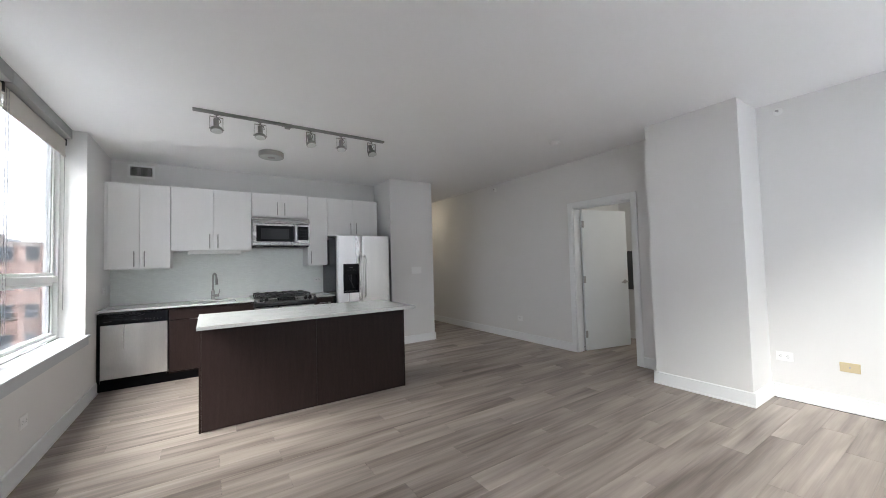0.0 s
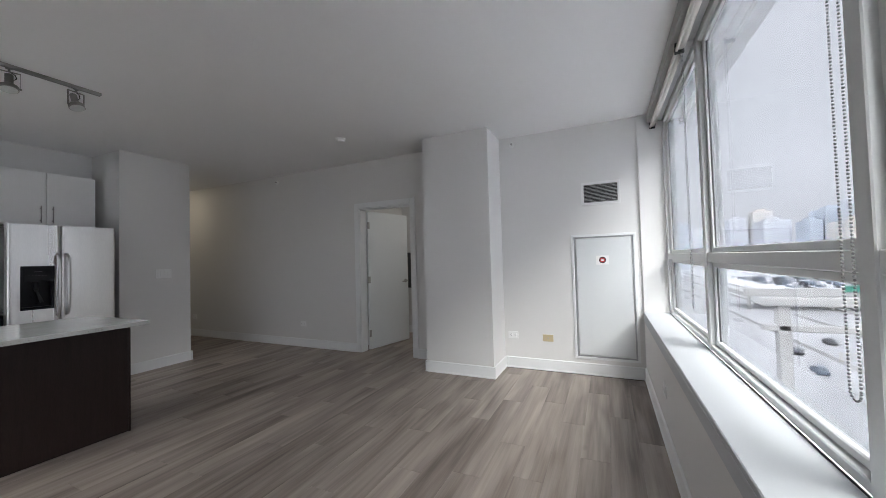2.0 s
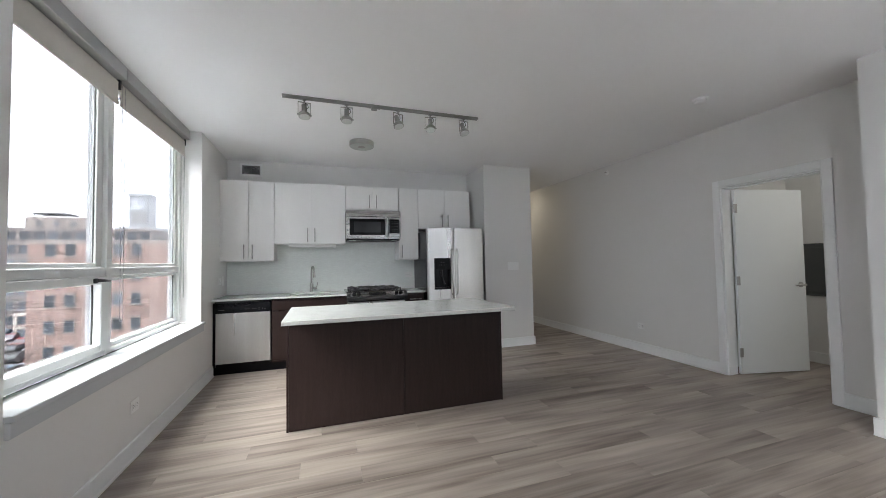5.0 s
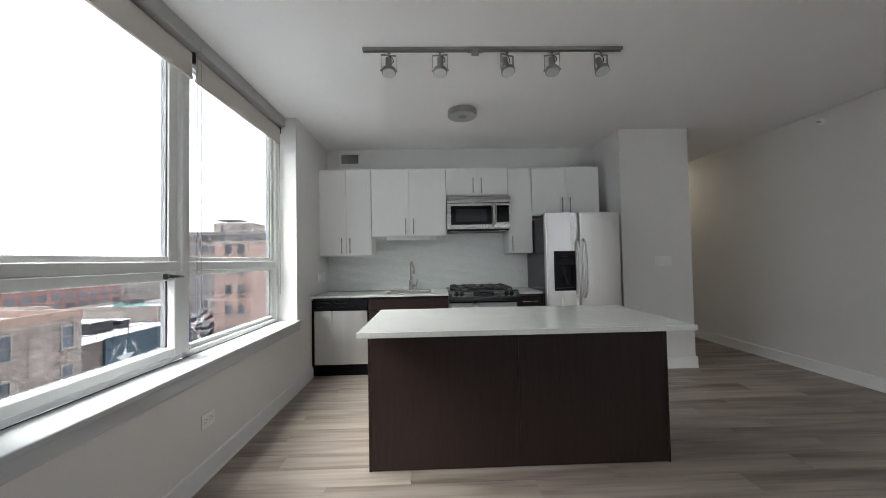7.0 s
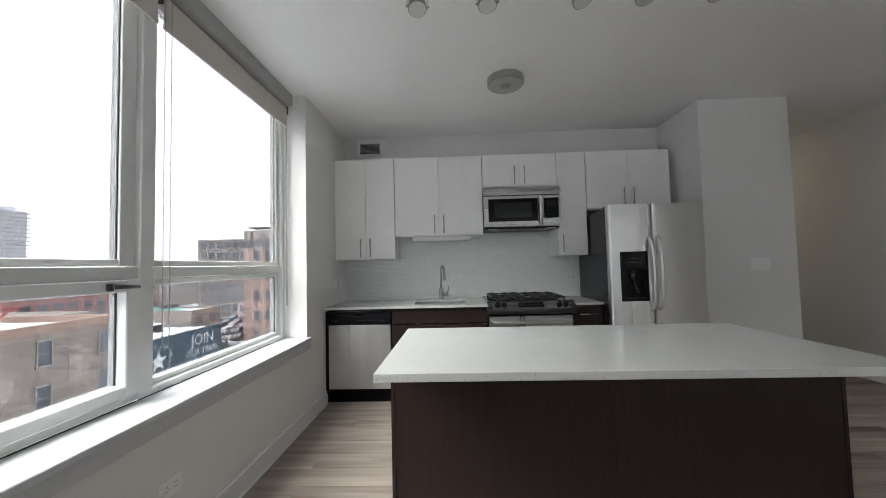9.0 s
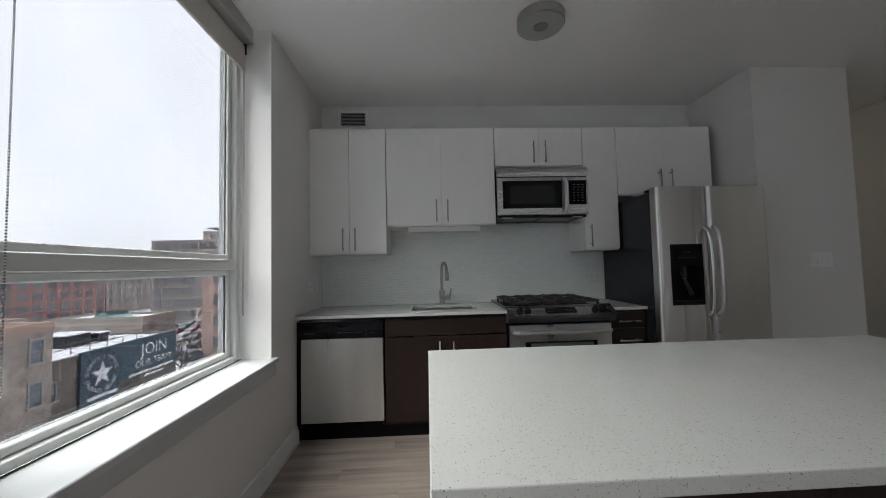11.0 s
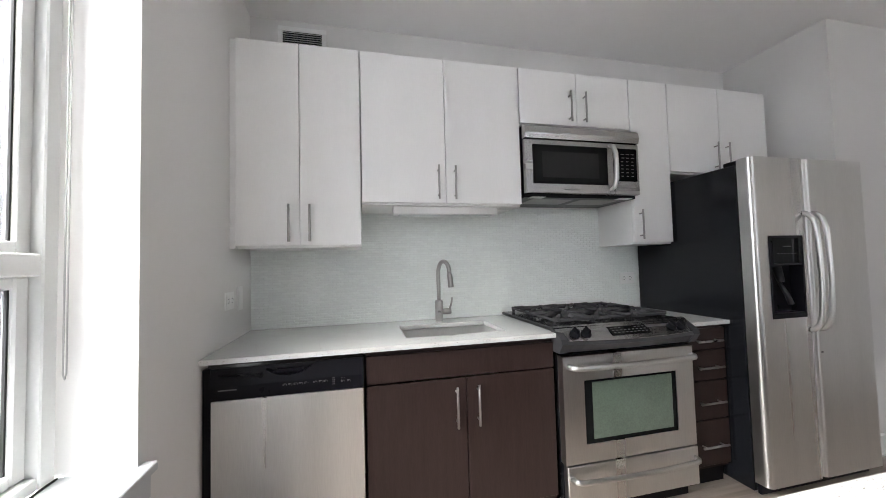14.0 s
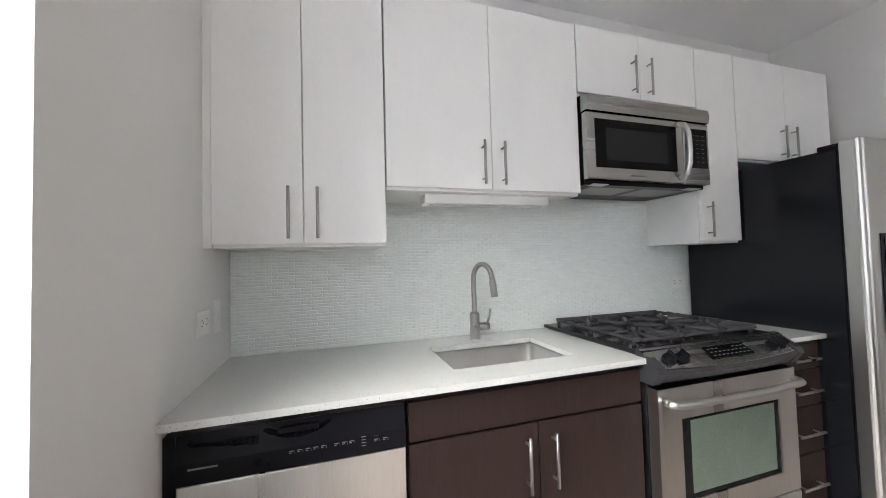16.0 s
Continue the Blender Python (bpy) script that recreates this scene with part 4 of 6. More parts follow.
def fridge_door(x0, x1, hole=None):
    """A door with a gently rounded front; hole leaves a recess for the dispenser."""
    bm = bmesh.new()
    r = 0.028
    out = [(x0, FY + 0.075)]
    for i in range(6):
        a = radians(180 + 90 * i / 5)
        out.append((x0 + r + r * math.cos(a), FY + r + r * math.sin(a) * (1.0)))
    for i in range(6):
        a = radians(270 + 90 * i / 5)
        out.append((x1 - r + r * math.cos(a), FY + r + r * math.sin(a)))
    out.append((x1, FY + 0.075))
    spans = [(0.075, 1.80)]
    if hole:
        hx0, hx1, hz0, hz1 = hole
        spans = [(0.075, hz0), (hz1, 1.80)]
    for z0, z1 in spans:
        prism(bm, out, z0, z1, "z")
    if hole:
        left = [p for p in out if p[0] <= hx0] + [(hx0, FY), (hx0, FY + 0.075)]
        right = [(hx1, FY + 0.075), (hx1, FY)] + [p for p in out if p[0] >= hx1]
        prism(bm, left, hz0, hz1, "z")
        prism(bm, right, hz0, hz1, "z")
        box(bm, hx0, hx1, FY + 0.070, FY + 0.075, hz0, hz1)
    return bm


HOLE = (2.215, 2.455, 0.935, 1.375)
ld = part("door", fridge_door(FX0, FM - 0.003, HOLE), STEEL, fr, "brushed steel freezer door")
rd = part("door", fridge_door(FM + 0.003, FX1), STEEL, fr, "brushed steel refrigerator door")
for d, hx in ((ld, FM - 0.034), (rd, FM + 0.036)):
    pts = [(hx, FY + 0.002, 0.86), (hx, FY - 0.022, 0.872), (hx, FY - 0.045, 0.90), (hx, FY - 0.056, 0.95)]
    pts += [(hx, FY - 0.058 - 0.006 * math.sin(math.pi * i / 6), 0.98 + 0.40 * i / 6) for i in range(7)]
    pts += [(hx, FY - 0.056, 1.41), (hx, FY - 0.045, 1.46), (hx, FY - 0.022, 1.488), (hx, FY + 0.002, 1.50)]
    part("handle", tube(bmesh.new(), pts, [0.012] + [0.0145] * (len(pts) - 2) + [0.012], 12), STEEL, d, "long curved steel handle")
x0, x1, z0, z1 = HOLE
dsp = bmesh.new()
for a in ((x0, x0 + 0.012, FY - 0.004, FY + 0.066, z0, z1), (x1 - 0.012, x1, FY - 0.004, FY + 0.066, z0, z1), (x0 + 0.012, x1 - 0.012, FY - 0.004, FY + 0.066, z0, z0 + 0.028)):
    box(dsp, *a)
box(dsp, x0 + 0.012, x1 - 0.012, FY - 0.004, FY + 0.066, z1 - 0.16, z1)
box(dsp, x0 + 0.012, x1 - 0.012, FY + 0.060, FY + 0.067, z0 + 0.028, z1 - 0.16)
ds = part("dispenser", dsp, BLACKP, ld, "black ice and water dispenser")
dk = bmesh.new()
box(dk, x0 + 0.02, x1 - 0.02, FY - 0.0065, FY - 0.0042, z1 - 0.15, z1 - 0.012, 0.001)
part("dispenser_panel", dk, DARKG, ld)
pd = bmesh.new()
tube(pd, [(2.335, FY + 0.05, z0 + 0.27), (2.335, FY + 0.035, z0 + 0.21), (2.335, FY + 0.03, z0 + 0.19)], [0.022, 0.018, 0.014], 10)
tube(pd, [(2.34, FY + 0.045, z0 + 0.19), (2.355, FY + 0.02, z0 + 0.12), (2.37, FY + 0.012, z0 + 0.07)], [0.008, 0.012, 0.014], 8)
part("dispenser_paddle", pd, GREYPL, ld)
pr = bmesh.new()
for i in range(6):
    box(pr, x0 + 0.05 + i * 0.024, x0 + 0.062 + i * 0.024, FY - 0.0074, FY - 0.0064, z1 - 0.098, z1 - 0.095)
tagged(part("dispenser_print", pr, INKD, ld), kind="stuff")
part("dispenser_badge", one(x0 + 0.09, x0 + 0.15, FY - 0.0074, FY - 0.0064, z1 - 0.06, z1 - 0.056), INKD, ld)
for hx in (FX0 + 0.06, FX1 - 0.06):
    part("hinge_cover", one(hx - 0.045, hx + 0.045, FY + 0.03, FY + 0.16, 1.776, 1.80, 0.004), BLACKP, fr)
part("kick_grille", one(FX0 + 0.02, FX1 - 0.02, FY + 0.06, FY + 0.08, 0.012, 0.07, 0.002), BLACKP, fr)
for hx in (FX0 + 0.05, FX1 - 0.05):
    part("roller", lathe(bmesh.new(), (hx, FY + 0.10, 0.019), [(0.019, -0.012), (0.019, 0.012)], 14, "x"), NICKEL, fr)
part("lock_badge", one(FM + 0.03, FM + 0.045, FY - 0.001, FY + 0.002, 0.735, 0.743), INKD, rd)

# ---- island ----
isl = thing("kitchen_island", (1.4, 5.7, 0), "espresso wood kitchen island base with flat panels", "island")
IX0, IX1, IY0, IY1 = 0.478, 2.345, 5.362, 5.955
part("front_panel", one(IX0 + 0.002, 1.408, IY0, IY0 + 0.018, 0.004, 0.878, 0.001), ESP, isl)
part("front_panel", one(1.410, IX1 - 0.002, IY0, IY0 + 0.018, 0.004, 0.878, 0.001), ESP, isl)
part("end_panel", one(IX0 - 0.016, IX0, IY0 - 0.001, IY1, 0, 0.878, 0.001), ESP, isl)
part("end_panel", one(IX1, IX1 + 0.016, IY0 - 0.001, IY1, 0, 0.878, 0.001), ESP, isl)
part("carcass", one(IX0 + 0.001, IX1 - 0.001, IY0 + 0.019, IY1 - 0.022, 0.10, 0.873), ESP, isl)
part("toe_board", one(IX0 + 0.001, IX1 - 0.001, IY1 - 0.09, IY1 - 0.075, 0, 0.099), BLACKP, isl)
for i in range(3):
    w = (IX1 - IX0) / 3
    d = part("door", one(IX0 + i * w + 0.002, IX0 + (i + 1) * w - 0.002, IY1 - 0.021, IY1 - 0.002, 0.12, 0.868, 0.002), ESP, isl)
solid("island_worktop", one(0.452, 2.362, 5.085, 6.005, 0.879, 0.911, 0.003, 2), QUARTZ, "white speckled quartz island top overhanging the base", "countertop")

# ---- blinds ----
def west(u0, u1, d0, d1, a, b):
    return (d0, d1, u0, u1, a, b)


def south(u0, u1, d0, d1, a, b):
    return (u0, u1, d0 - GX + GY + 0.075, d1 - GX + GY + 0.075, a, b)


def roller_blind(u0, u1, across, chain_at, chain_low, side, label, hem=2.51):
    """A roller blind almost fully wound up: cassette on the ceiling, a short drop of fabric, a hem bar and a bead chain. Depths are as on the west wall."""
    q = across(u0, u1, -0.70, -0.66, 2.6, 2.8)
    root = thing("roller_blind", (q[0], q[2], 2.69), label, "blind", "roller blinds")
    bm = bmesh.new()
    box(bm, *across(u0, u1, -0.775, -0.622 if across is west else -0.64, 2.700, 2.7985), 0.006, 2)
    part("cassette", bm, CASS, root, "grey aluminium cassette")
    rb = bmesh.new()
    a = across(u0 + 0.012, u1 - 0.012, -0.695, -0.695, 2.69, 2.69)
    tube(rb, [(a[0], a[2], 2.672), (a[1], a[3], 2.672)], 0.026, 16)
    part("roll", rb, FABRIC, root)
    part("fabric", one(*across(u0 + 0.014, u1 - 0.014, -0.6705, -0.6690, hem + 0.025, 2.68)), FABRIC, root, "beige blind fabric")
    part("hem_bar", one(*across(u0 + 0.014, u1 - 0.014, -0.678, -0.662, hem, hem + 0.025), 0.004), FABRIC, root)
    part("bracket", one(*across(u0 + 0.001, u0 + 0.006, -0.715, -0.662, 2.63, 2.699)), GREYPL, root)
    part("bracket", one(*across(u1 - 0.006, u1 - 0.001, -0.715, -0.662, 2.63, 2.699)), GREYPL, root)
    ch = bmesh.new()
    step, r = 0.0085, 0.0033
    path = []
    w = 0.021
    z = 2.66
    while z > chain_low + w:
        path.append((-w, z))
        z -= step
    for i in range(9):
        t_ = math.pi * (1 + i / 8)
        path.append((w * math.cos(t_), chain_low + w + w * math.sin(t_)))
    z = chain_low + w
    while z < 2.66:
        path.append((w, z))
        z += step
    for du, z in path:
        b = across(chain_at + du, 0, side, 0, 0, 0)
        p = Vector((b[0], b[2], z))
        top, low = ch.verts.new(p + Vector((0, 0, r))), ch.verts.new(p - Vector((0, 0, r)))
        belts = [[ch.verts.new(p + Vector((math.cos(a * math.pi / 3), math.sin(a * math.pi / 3), h)).normalized() * r) for a in range(6)] for h in (0.55, -0.55)]
        for a in range(6):
            c = (a + 1) % 6
            for corners in ((top, belts[0][a], belts[0][c]), (belts[0][a], belts[1][a], belts[1][c], belts[0][c]), (low, belts[1][c], belts[1][a])):
                ch.faces.new(corners).smooth = True
    part("bead_chain", ch, CHAIN, root, "looped steel bead chain")
    return root


roller_blind(4.275, 5.455, west, 4.32, 0.98, -0.655, "beige roller blind wound up in its grey cassette")
roller_blind(5.462, 6.785, west, 5.49, 0.93, -0.655, "beige roller blind wound up in its grey cassette")
solid("blind_cord", tube(bmesh.new(), [(-0.672, 6.762, 2.66), (-0.672, 6.762, 1.0), (-0.672, 6.768, 0.985), (-0.672, 6.774, 1.0), (-0.672, 6.774, 2.66)], 0.0022, 6), CASS, "thin grey cord loop hanging in the window reveal", "cord")
roller_blind(0.37, 1.925, south, 0.42, 0.95, -0.705, "beige roller blind fully wound up in its grey cassette", 2.635)
roller_blind(1.932, 3.485, south, 1.865, 0.985, -0.705, "beige roller blind fully wound up in its grey cassette", 2.635)
roller_blind(3.492, 5.028, south, 3.52, 0.97, -0.705, "beige roller blind fully wound up in its grey cassette", 2.635)


# ---- vents ----
def grille(name, a0, a1, z0, z1, put, label, rows, cols=0):
    """A white register: frame, dark duct behind, slats. put(a0, a1, d0, d1, z0, z1) gives bounds, d out from the wall."""
    b = put(a0, a1, 0, 0, z0, z1)
    root = thing(name, ((b[0] + b[1]) / 2, (b[2] + b[3]) / 2, z0), label, "vent")
    f = 0.028
    for q in ((a0, a1, z0, z0 + f), (a0, a1, z1 - f, z1), (a0, a0 + f, z0 + f, z1 - f), (a1 - f, a1, z0 + f, z1 - f)):
        part("frame", one(*put(q[0], q[1], 0.0005, 0.009, q[2], q[3]), 0.002), PLATE, root)
    part("backing", one(*put(a0 + f, a1 - f, 0.0003, 0.0012, z0 + f, z1 - f)), DUCT, root)
    for i in range(rows):
        z = z0 + f + (z1 - z0 - 2 * f) * (i + 0.5) / rows
        part("slat", one(*put(a0 + f, a1 - f, 0.002, 0.0045, z - 0.0011, z + 0.0011)), PLATE, root)
    for i in range(cols):
        a = a0 + f + (a1 - a0 - 2 * f) * (i + 0.5) / cols
        part("bar", one(*put(a - 0.001, a + 0.001, 0.0014, 0.0035, z0 + f, z1 - f)), INKD, root)
    return root


grille("wall_vent", -0.357, -0.073, 2.582, 2.760, lambda a0, a1, d0, d1, z0, z1: (a0, a1, YB - d1, YB - d0, z0, z1), "white wall vent grille above the cabinets", 9, 12)
grille("wall_vent", 1.607, 2.005, 1.890, 2.145, lambda a0, a1, d0, d1, z0, z1: (XP - d1, XP - d0, a0, a1, z0, z1), "white wall vent grille above the access panel", 13, 18)

# ---- access panel ----
ap = thing("access_panel", (XP, 1.81, 0.17), "white metal access panel with a grey inner rim", "access panel")
AY0, AY1, AZ0, AZ1 = 1.478, 2.130, 0.172, 1.562
for q in ((AY0, AY1, AZ0, AZ0 + 0.026), (AY0, AY1, AZ1 - 0.026, AZ1), (AY0, AY0 + 0.026, AZ0 + 0.026, AZ1 - 0.026), (AY1 - 0.026, AY1, AZ0 + 0.026, AZ1 - 0.026)):
    part("frame", one(XP - 0.014, XP - 0.0005, q[0], q[1], q[2], q[3], 0.002), TRIM, ap)
g0, g1, h0, h1 = AY0 + 0.026, AY1 - 0.026, AZ0 + 0.026, AZ1 - 0.026
for q in ((g0, g1, h0, h0 + 0.016), (g0, g1, h1 - 0.016, h1), (g0, g0 + 0.016, h0 + 0.016, h1 - 0.016), (g1 - 0.016, g1, h0 + 0.016, h1 - 0.016)):
    part("rim", one(XP - 0.010, XP - 0.0005, q[0], q[1], q[2], q[3], 0.001), ALUM, ap, "grey metal rim")
part("door", one(XP - 0.012, XP - 0.0005, g0 + 0.021, g1 - 0.021, h0 + 0.021, h1 - 0.021, 0.003), PANELW, ap)
sg = thing("warning_sticker", (XP - 0.0125, 1.81, 1.27), "white square sticker with a round red and black mark", "sticker")
part("paper", one(XP - 0.0128, XP - 0.0121, 1.747, 1.876, 1.222, 1.322), PLATE, sg)
part("ring", lathe(bmesh.new(), (XP - 0.0129, 1.811, 1.272), [(0.036, 0), (0.036, -0.0004), (0.026, -0.0004), (0.026, 0)], 28, "x"), DARK, sg)
part("disc", lathe(bmesh.new(), (XP - 0.0130, 1.811, 1.272), [(0.027, 0), (0.027, -0.0006)], 28, "x"), RED, sg, "red disc")
part("mark", one(XP - 0.0142, XP - 0.0136, 1.797, 1.825, 1.262, 1.282), INK, sg)


# ---- switches and outlets ----
def plate(name, a0, a1, z0, z1, put, label, category, holes, m=PLATE, hole_mat=None):
    """A cover plate with its rockers or sockets. holes: (a0, a1, z0, z1) in parts of the plate."""
    b = put(a0, a1, 0, 0, z0, z1)
    root = thing(name, ((b[0] + b[1]) / 2, (b[2] + b[3]) / 2, (z0 + z1) / 2), label, category)
    part("cover", one(*put(a0, a1, 0.0004, 0.006, z0, z1), 0.0025, 2), m, root)
    for nm, p0, p1, r0, r1, mm in holes:
        w, h = a1 - a0, z1 - z0
        part(nm, one(*put(a0 + w * p0, a0 + w * p1, 0.0055, 0.0085 if mm is not DARK else 0.0087, z0 + h * r0, z0 + h * r1), 0.0006), mm, root)
    return root


def sockets(horizontal=True):
    out = []
    for c in (0.3, 0.7):
        if horizontal:
            out.append(("socket", c - 0.14, c + 0.14, 0.26, 0.74, PLATE))
            out += [("slot", c - 0.07, c + 0.05, 0.60, 0.64, DARK), ("slot", c - 0.07, c + 0.05, 0.38, 0.42, DARK), ("slot", c + 0.08, c + 0.11, 0.46, 0.55, DARK)]
        else:
            out.append(("socket", 0.26, 0.74, c - 0.14, c + 0.14, PLATE))
            out += [("slot", 0.38, 0.42, c - 0.02, c + 0.10, DARK), ("slot", 0.58, 0.62, c - 0.02, c + 0.10, DARK), ("slot", 0.46, 0.54, c - 0.11, c - 0.07, DARK)]
    return out


on_west = lambda a0, a1, d0, d1, z0, z1: (XL + d0, XL + d1, a0, a1, z0, z1)
on_south = lambda a0, a1, d0, d1, z0, z1: (a0, a1, YF + d0, YF + d1, z0, z1)
on_door = lambda a0, a1, d0, d1, z0, z1: (XD - d1, XD - d0, a0, a1, z0, z1)
on_panelw = lambda a0, a1, d0, d1, z0, z1: (XP - d1, XP - d0, a0, a1, z0, z1)
on_tiles = lambda a0, a1, d0, d1, z0, z1: (a0, a1, YB - 0.012 - d1, YB - 0.012 - d0, z0, z1)
on_stub = lambda a0, a1, d0, d1, z0, z1: (a0, a1, 7.207 - d1, 7.207 - d0, z0, z1)
plate("outlet", 7.465, 7.585, 1.075, 1.160, on_west, "white double socket on the wall over the worktop", "outlet", sockets())
plate("light_switch", 7.640, 7.720, 1.055, 1.180, on_west, "white rocker light switch beside the worktop", "switch", [("rocker", 0.28, 0.72, 0.22, 0.78, PLATE)])
plate("outlet", 5.292, 5.415, 0.315, 0.400, on_west, "white double socket low under the window sill", "outlet", sockets())
plate("outlet", 3.62, 3.74, 0.33, 0.415, on_south, "white double socket low under the window sill", "outlet", sockets())
plate("outlet", 6.155, 6.275, 0.320, 0.405, on_door, "white double socket low on the wall", "outlet", sockets())
plate("outlet", 8.96, 9.08, 0.320, 0.405, on_door, "white double socket low on the hall wall", "outlet", sockets())
plate("outlet", 2.775, 2.895, 0.345, 0.432, on_panelw, "white double socket low on the wall beside the column", "outlet", sockets())
plate("cable_outlet", 2.365, 2.485, 0.335, 0.415, on_panelw, "almond coloured blank cable plate low on the wall", "outlet", [("stud", 0.46, 0.54, 0.42, 0.58, NICKEL)], ALMOND)
plate("outlet", 1.982, 2.104, 1.088, 1.172, on_tiles, "white double socket on the tiled backsplash", "outlet", sockets())
plate("switch_bank", 3.462, 3.655, 1.178, 1.296, on_stub, "white four-gang switch plate", "switch",
      [("rocker", 0.10 + 0.215 * i, 0.10 + 0.215 * i + 0.15, 0.24, 0.76, PLATE) for i in range(4)])

# ---- ceiling things ----
cl = thing("ceiling_light", (1.197, 6.65, H), "round satin nickel flush ceiling light with a frosted face", "lamp")
part("rim", lathe(bmesh.new(), (1.197, 6.65, H), [(0.140, -0.0003), (0.146, -0.006), (0.146, -0.056), (0.140, -0.060)], 40), NICKEL, cl, "satin nickel rim")
part("diffuser", lathe(bmesh.new(), (1.197, 6.65, H - 0.060), [(0.139, 0.0), (0.139, -0.004), (0.045, -0.005), (0.045, 0.0)], 40), FROSTG, cl, "frosted glass face")
part("hub", lathe(bmesh.new(), (1.197, 6.65, H - 0.060), [(0.044, 0.0), (0.044, -0.006), (0.030, -0.008)], 28), SATIN, cl)

tl = thing("track_light", (1.34, 5.585, H), "grey ceiling track with five spot heads", "lamp")
TYY = 5.585
tr = bmesh.new()
box(tr, 0.412, 2.258, TYY - 0.018, TYY - 0.006, H - 0.022, H - 0.0005)
box(tr, 0.412, 2.258, TYY + 0.006, TYY + 0.018, H - 0.022, H - 0.0005)
box(tr, 0.412, 2.258, TYY - 0.006, TYY + 0.006, H - 0.008, H - 0.0005)
part("rail", tr, SATIN, tl)
part("rail_slot", one(0.416, 2.254, TYY - 0.0055, TYY + 0.0055, H - 0.012, H - 0.0085), DARK, tl)
fd = bmesh.new()
box(fd, 1.150, 1.262, TYY - 0.022, TYY + 0.022, H - 0.026, H - 0.0006, 0.003)
box(fd, 1.180, 1.232, TYY - 0.030, TYY + 0.030, H - 0.042, H - 0.020, 0.003)
part("feed_box", fd, SATIN, tl)


def spot(x, turn, tilt):
    """A spot head: adapter, flat yoke, slim neck, flared cup with a pale lens, and a looped cord."""
    bm = bmesh.new()
    box(bm, -0.018, 0.018, -0.011, 0.011, -0.032, -0.0222, 0.002)
    tube(bm, [(0, 0, -0.03), (0, 0, -0.052)], 0.007, 8)
    for s in (-1, 1):
        box(bm, s * 0.052 - 0.0015, s * 0.052 + 0.0015, -0.007, 0.007, -0.165, -0.050)
    box(bm, -0.0535, 0.0535, -0.007, 0.007, -0.054, -0.050)
    head = bmesh.new()
    lathe(head, (0, 0, 0), [(0.010, 0.088), (0.022, 0.084), (0.022, 0.015), (0.026, 0.008), (0.047, -0.010), (0.049, -0.014), (0.049, -0.036), (0.045, -0.038)], 24)
    for s in (-1, 1):
        tube(head, [(s * 0.046, 0, -0.018), (s * 0.060, 0, -0.018)], 0.006, 8)
    lens = lathe(bmesh.new(), (0, 0, -0.0385), [(0.044, 0.001), (0.044, -0.0012), (0.02, -0.003)], 24)
    cord = tube(bmesh.new(), [(0.0, 0.004, -0.05), (0.028, 0.012, -0.062), (0.036, 0.016, -0.085), (0.022, 0.014, -0.10), (0.008, 0.01, -0.088)], 0.003, 6)
    mt = Matrix.Translation((x, TYY, H)) @ Matrix.Rotation(radians(turn), 4, "Z")
    mh = mt @ Matrix.Translation((0, 0, -0.147)) @ Matrix.Rotation(radians(tilt), 4, "X")
    bmesh.ops.transform(bm, matrix=mt, verts=bm.verts[:])
    bmesh.ops.transform(cord, matrix=mt, verts=cord.verts[:])
    bmesh.ops.transform(head, matrix=mh, verts=head.verts[:])
    bmesh.ops.transform(lens, matrix=mh, verts=lens.verts[:])
    y = part("spot_yoke", bm, SATIN, tl)
    part("spot_head", head, SATIN, y)
    part("lens", lens, LAMPG, y, "pale lamp lens")
    part("cord", cord, DARK, y)


for x, a, b in ((0.593, 8, -14), (0.955, -5, -12), (1.43, 24, -20), (1.752, -14, -16), (2.105, 12, -22)):
    spot(x, a, b)

sd = thing("smoke_detector", (4.092, 4.60, H), "round white smoke detector on the ceiling", "smoke detector")
part("base", lathe(bmesh.new(), (4.092, 4.60, H), [(0.062, -0.0004), (0.062, -0.010), (0.056, -0.012)], 32), PLATE, sd)
part("cap", lathe(bmesh.new(), (4.092, 4.60, H), [(0.050, -0.012), (0.050, -0.028), (0.040, -0.040), (0.015, -0.043)], 32), PLATE, sd)
for nm, c in (("wall_sprinkler", (XP, 2.775, 2.705)), ("wall_sprinkler", (XD, 6.755, 2.69))):
    sp = thing(nm, c, "small white side-wall fire sprinkler", "sprinkler")
    part("escutcheon", lathe(bmesh.new(), c, [(0.036, -0.0004), (0.036, -0.003), (0.026, -0.008), (0.014, -0.009)], 24, "x"), PLATE, sp)
    hb = bmesh.new()
    tube(hb, [(c[0] - 0.008, c[1], c[2]), (c[0] - 0.032, c[1], c[2])], 0.007, 8)
    box(hb, c[0] - 0.04, c[0] - 0.036, c[1] - 0.013, c[1] + 0.013, c[2] - 0.003, c[2] + 0.010)
    tube(hb, [(c[0] - 0.02, c[1] - 0.009, c[2]), (c[0] - 0.037, c[1] - 0.004, c[2])], 0.002, 6)
    tube(hb, [(c[0] - 0.02, c[1] + 0.009, c[2]), (c[0] - 0.037, c[1] + 0.004, c[2])], 0.002, 6)
    part("nozzle", hb, NICKEL, sp)

# ---- side room and hall ----
ep = thing("breaker_panel", (6.53, 4.85, 0.82), "dark grey steel breaker panel on the side room wall", "electrical panel")
part("box", one(6.518, 6.5295, 4.52, 5.19, 0.820, 1.470, 0.003), PANELG, ep)
part("door", one(6.511, 6.5178, 4.58, 5.13, 0.87, 1.42, 0.003), PANELG, ep)
part("latch", one(6.504, 6.511, 4.83, 4.90, 1.128, 1.160, 0.002), DARK, ep)

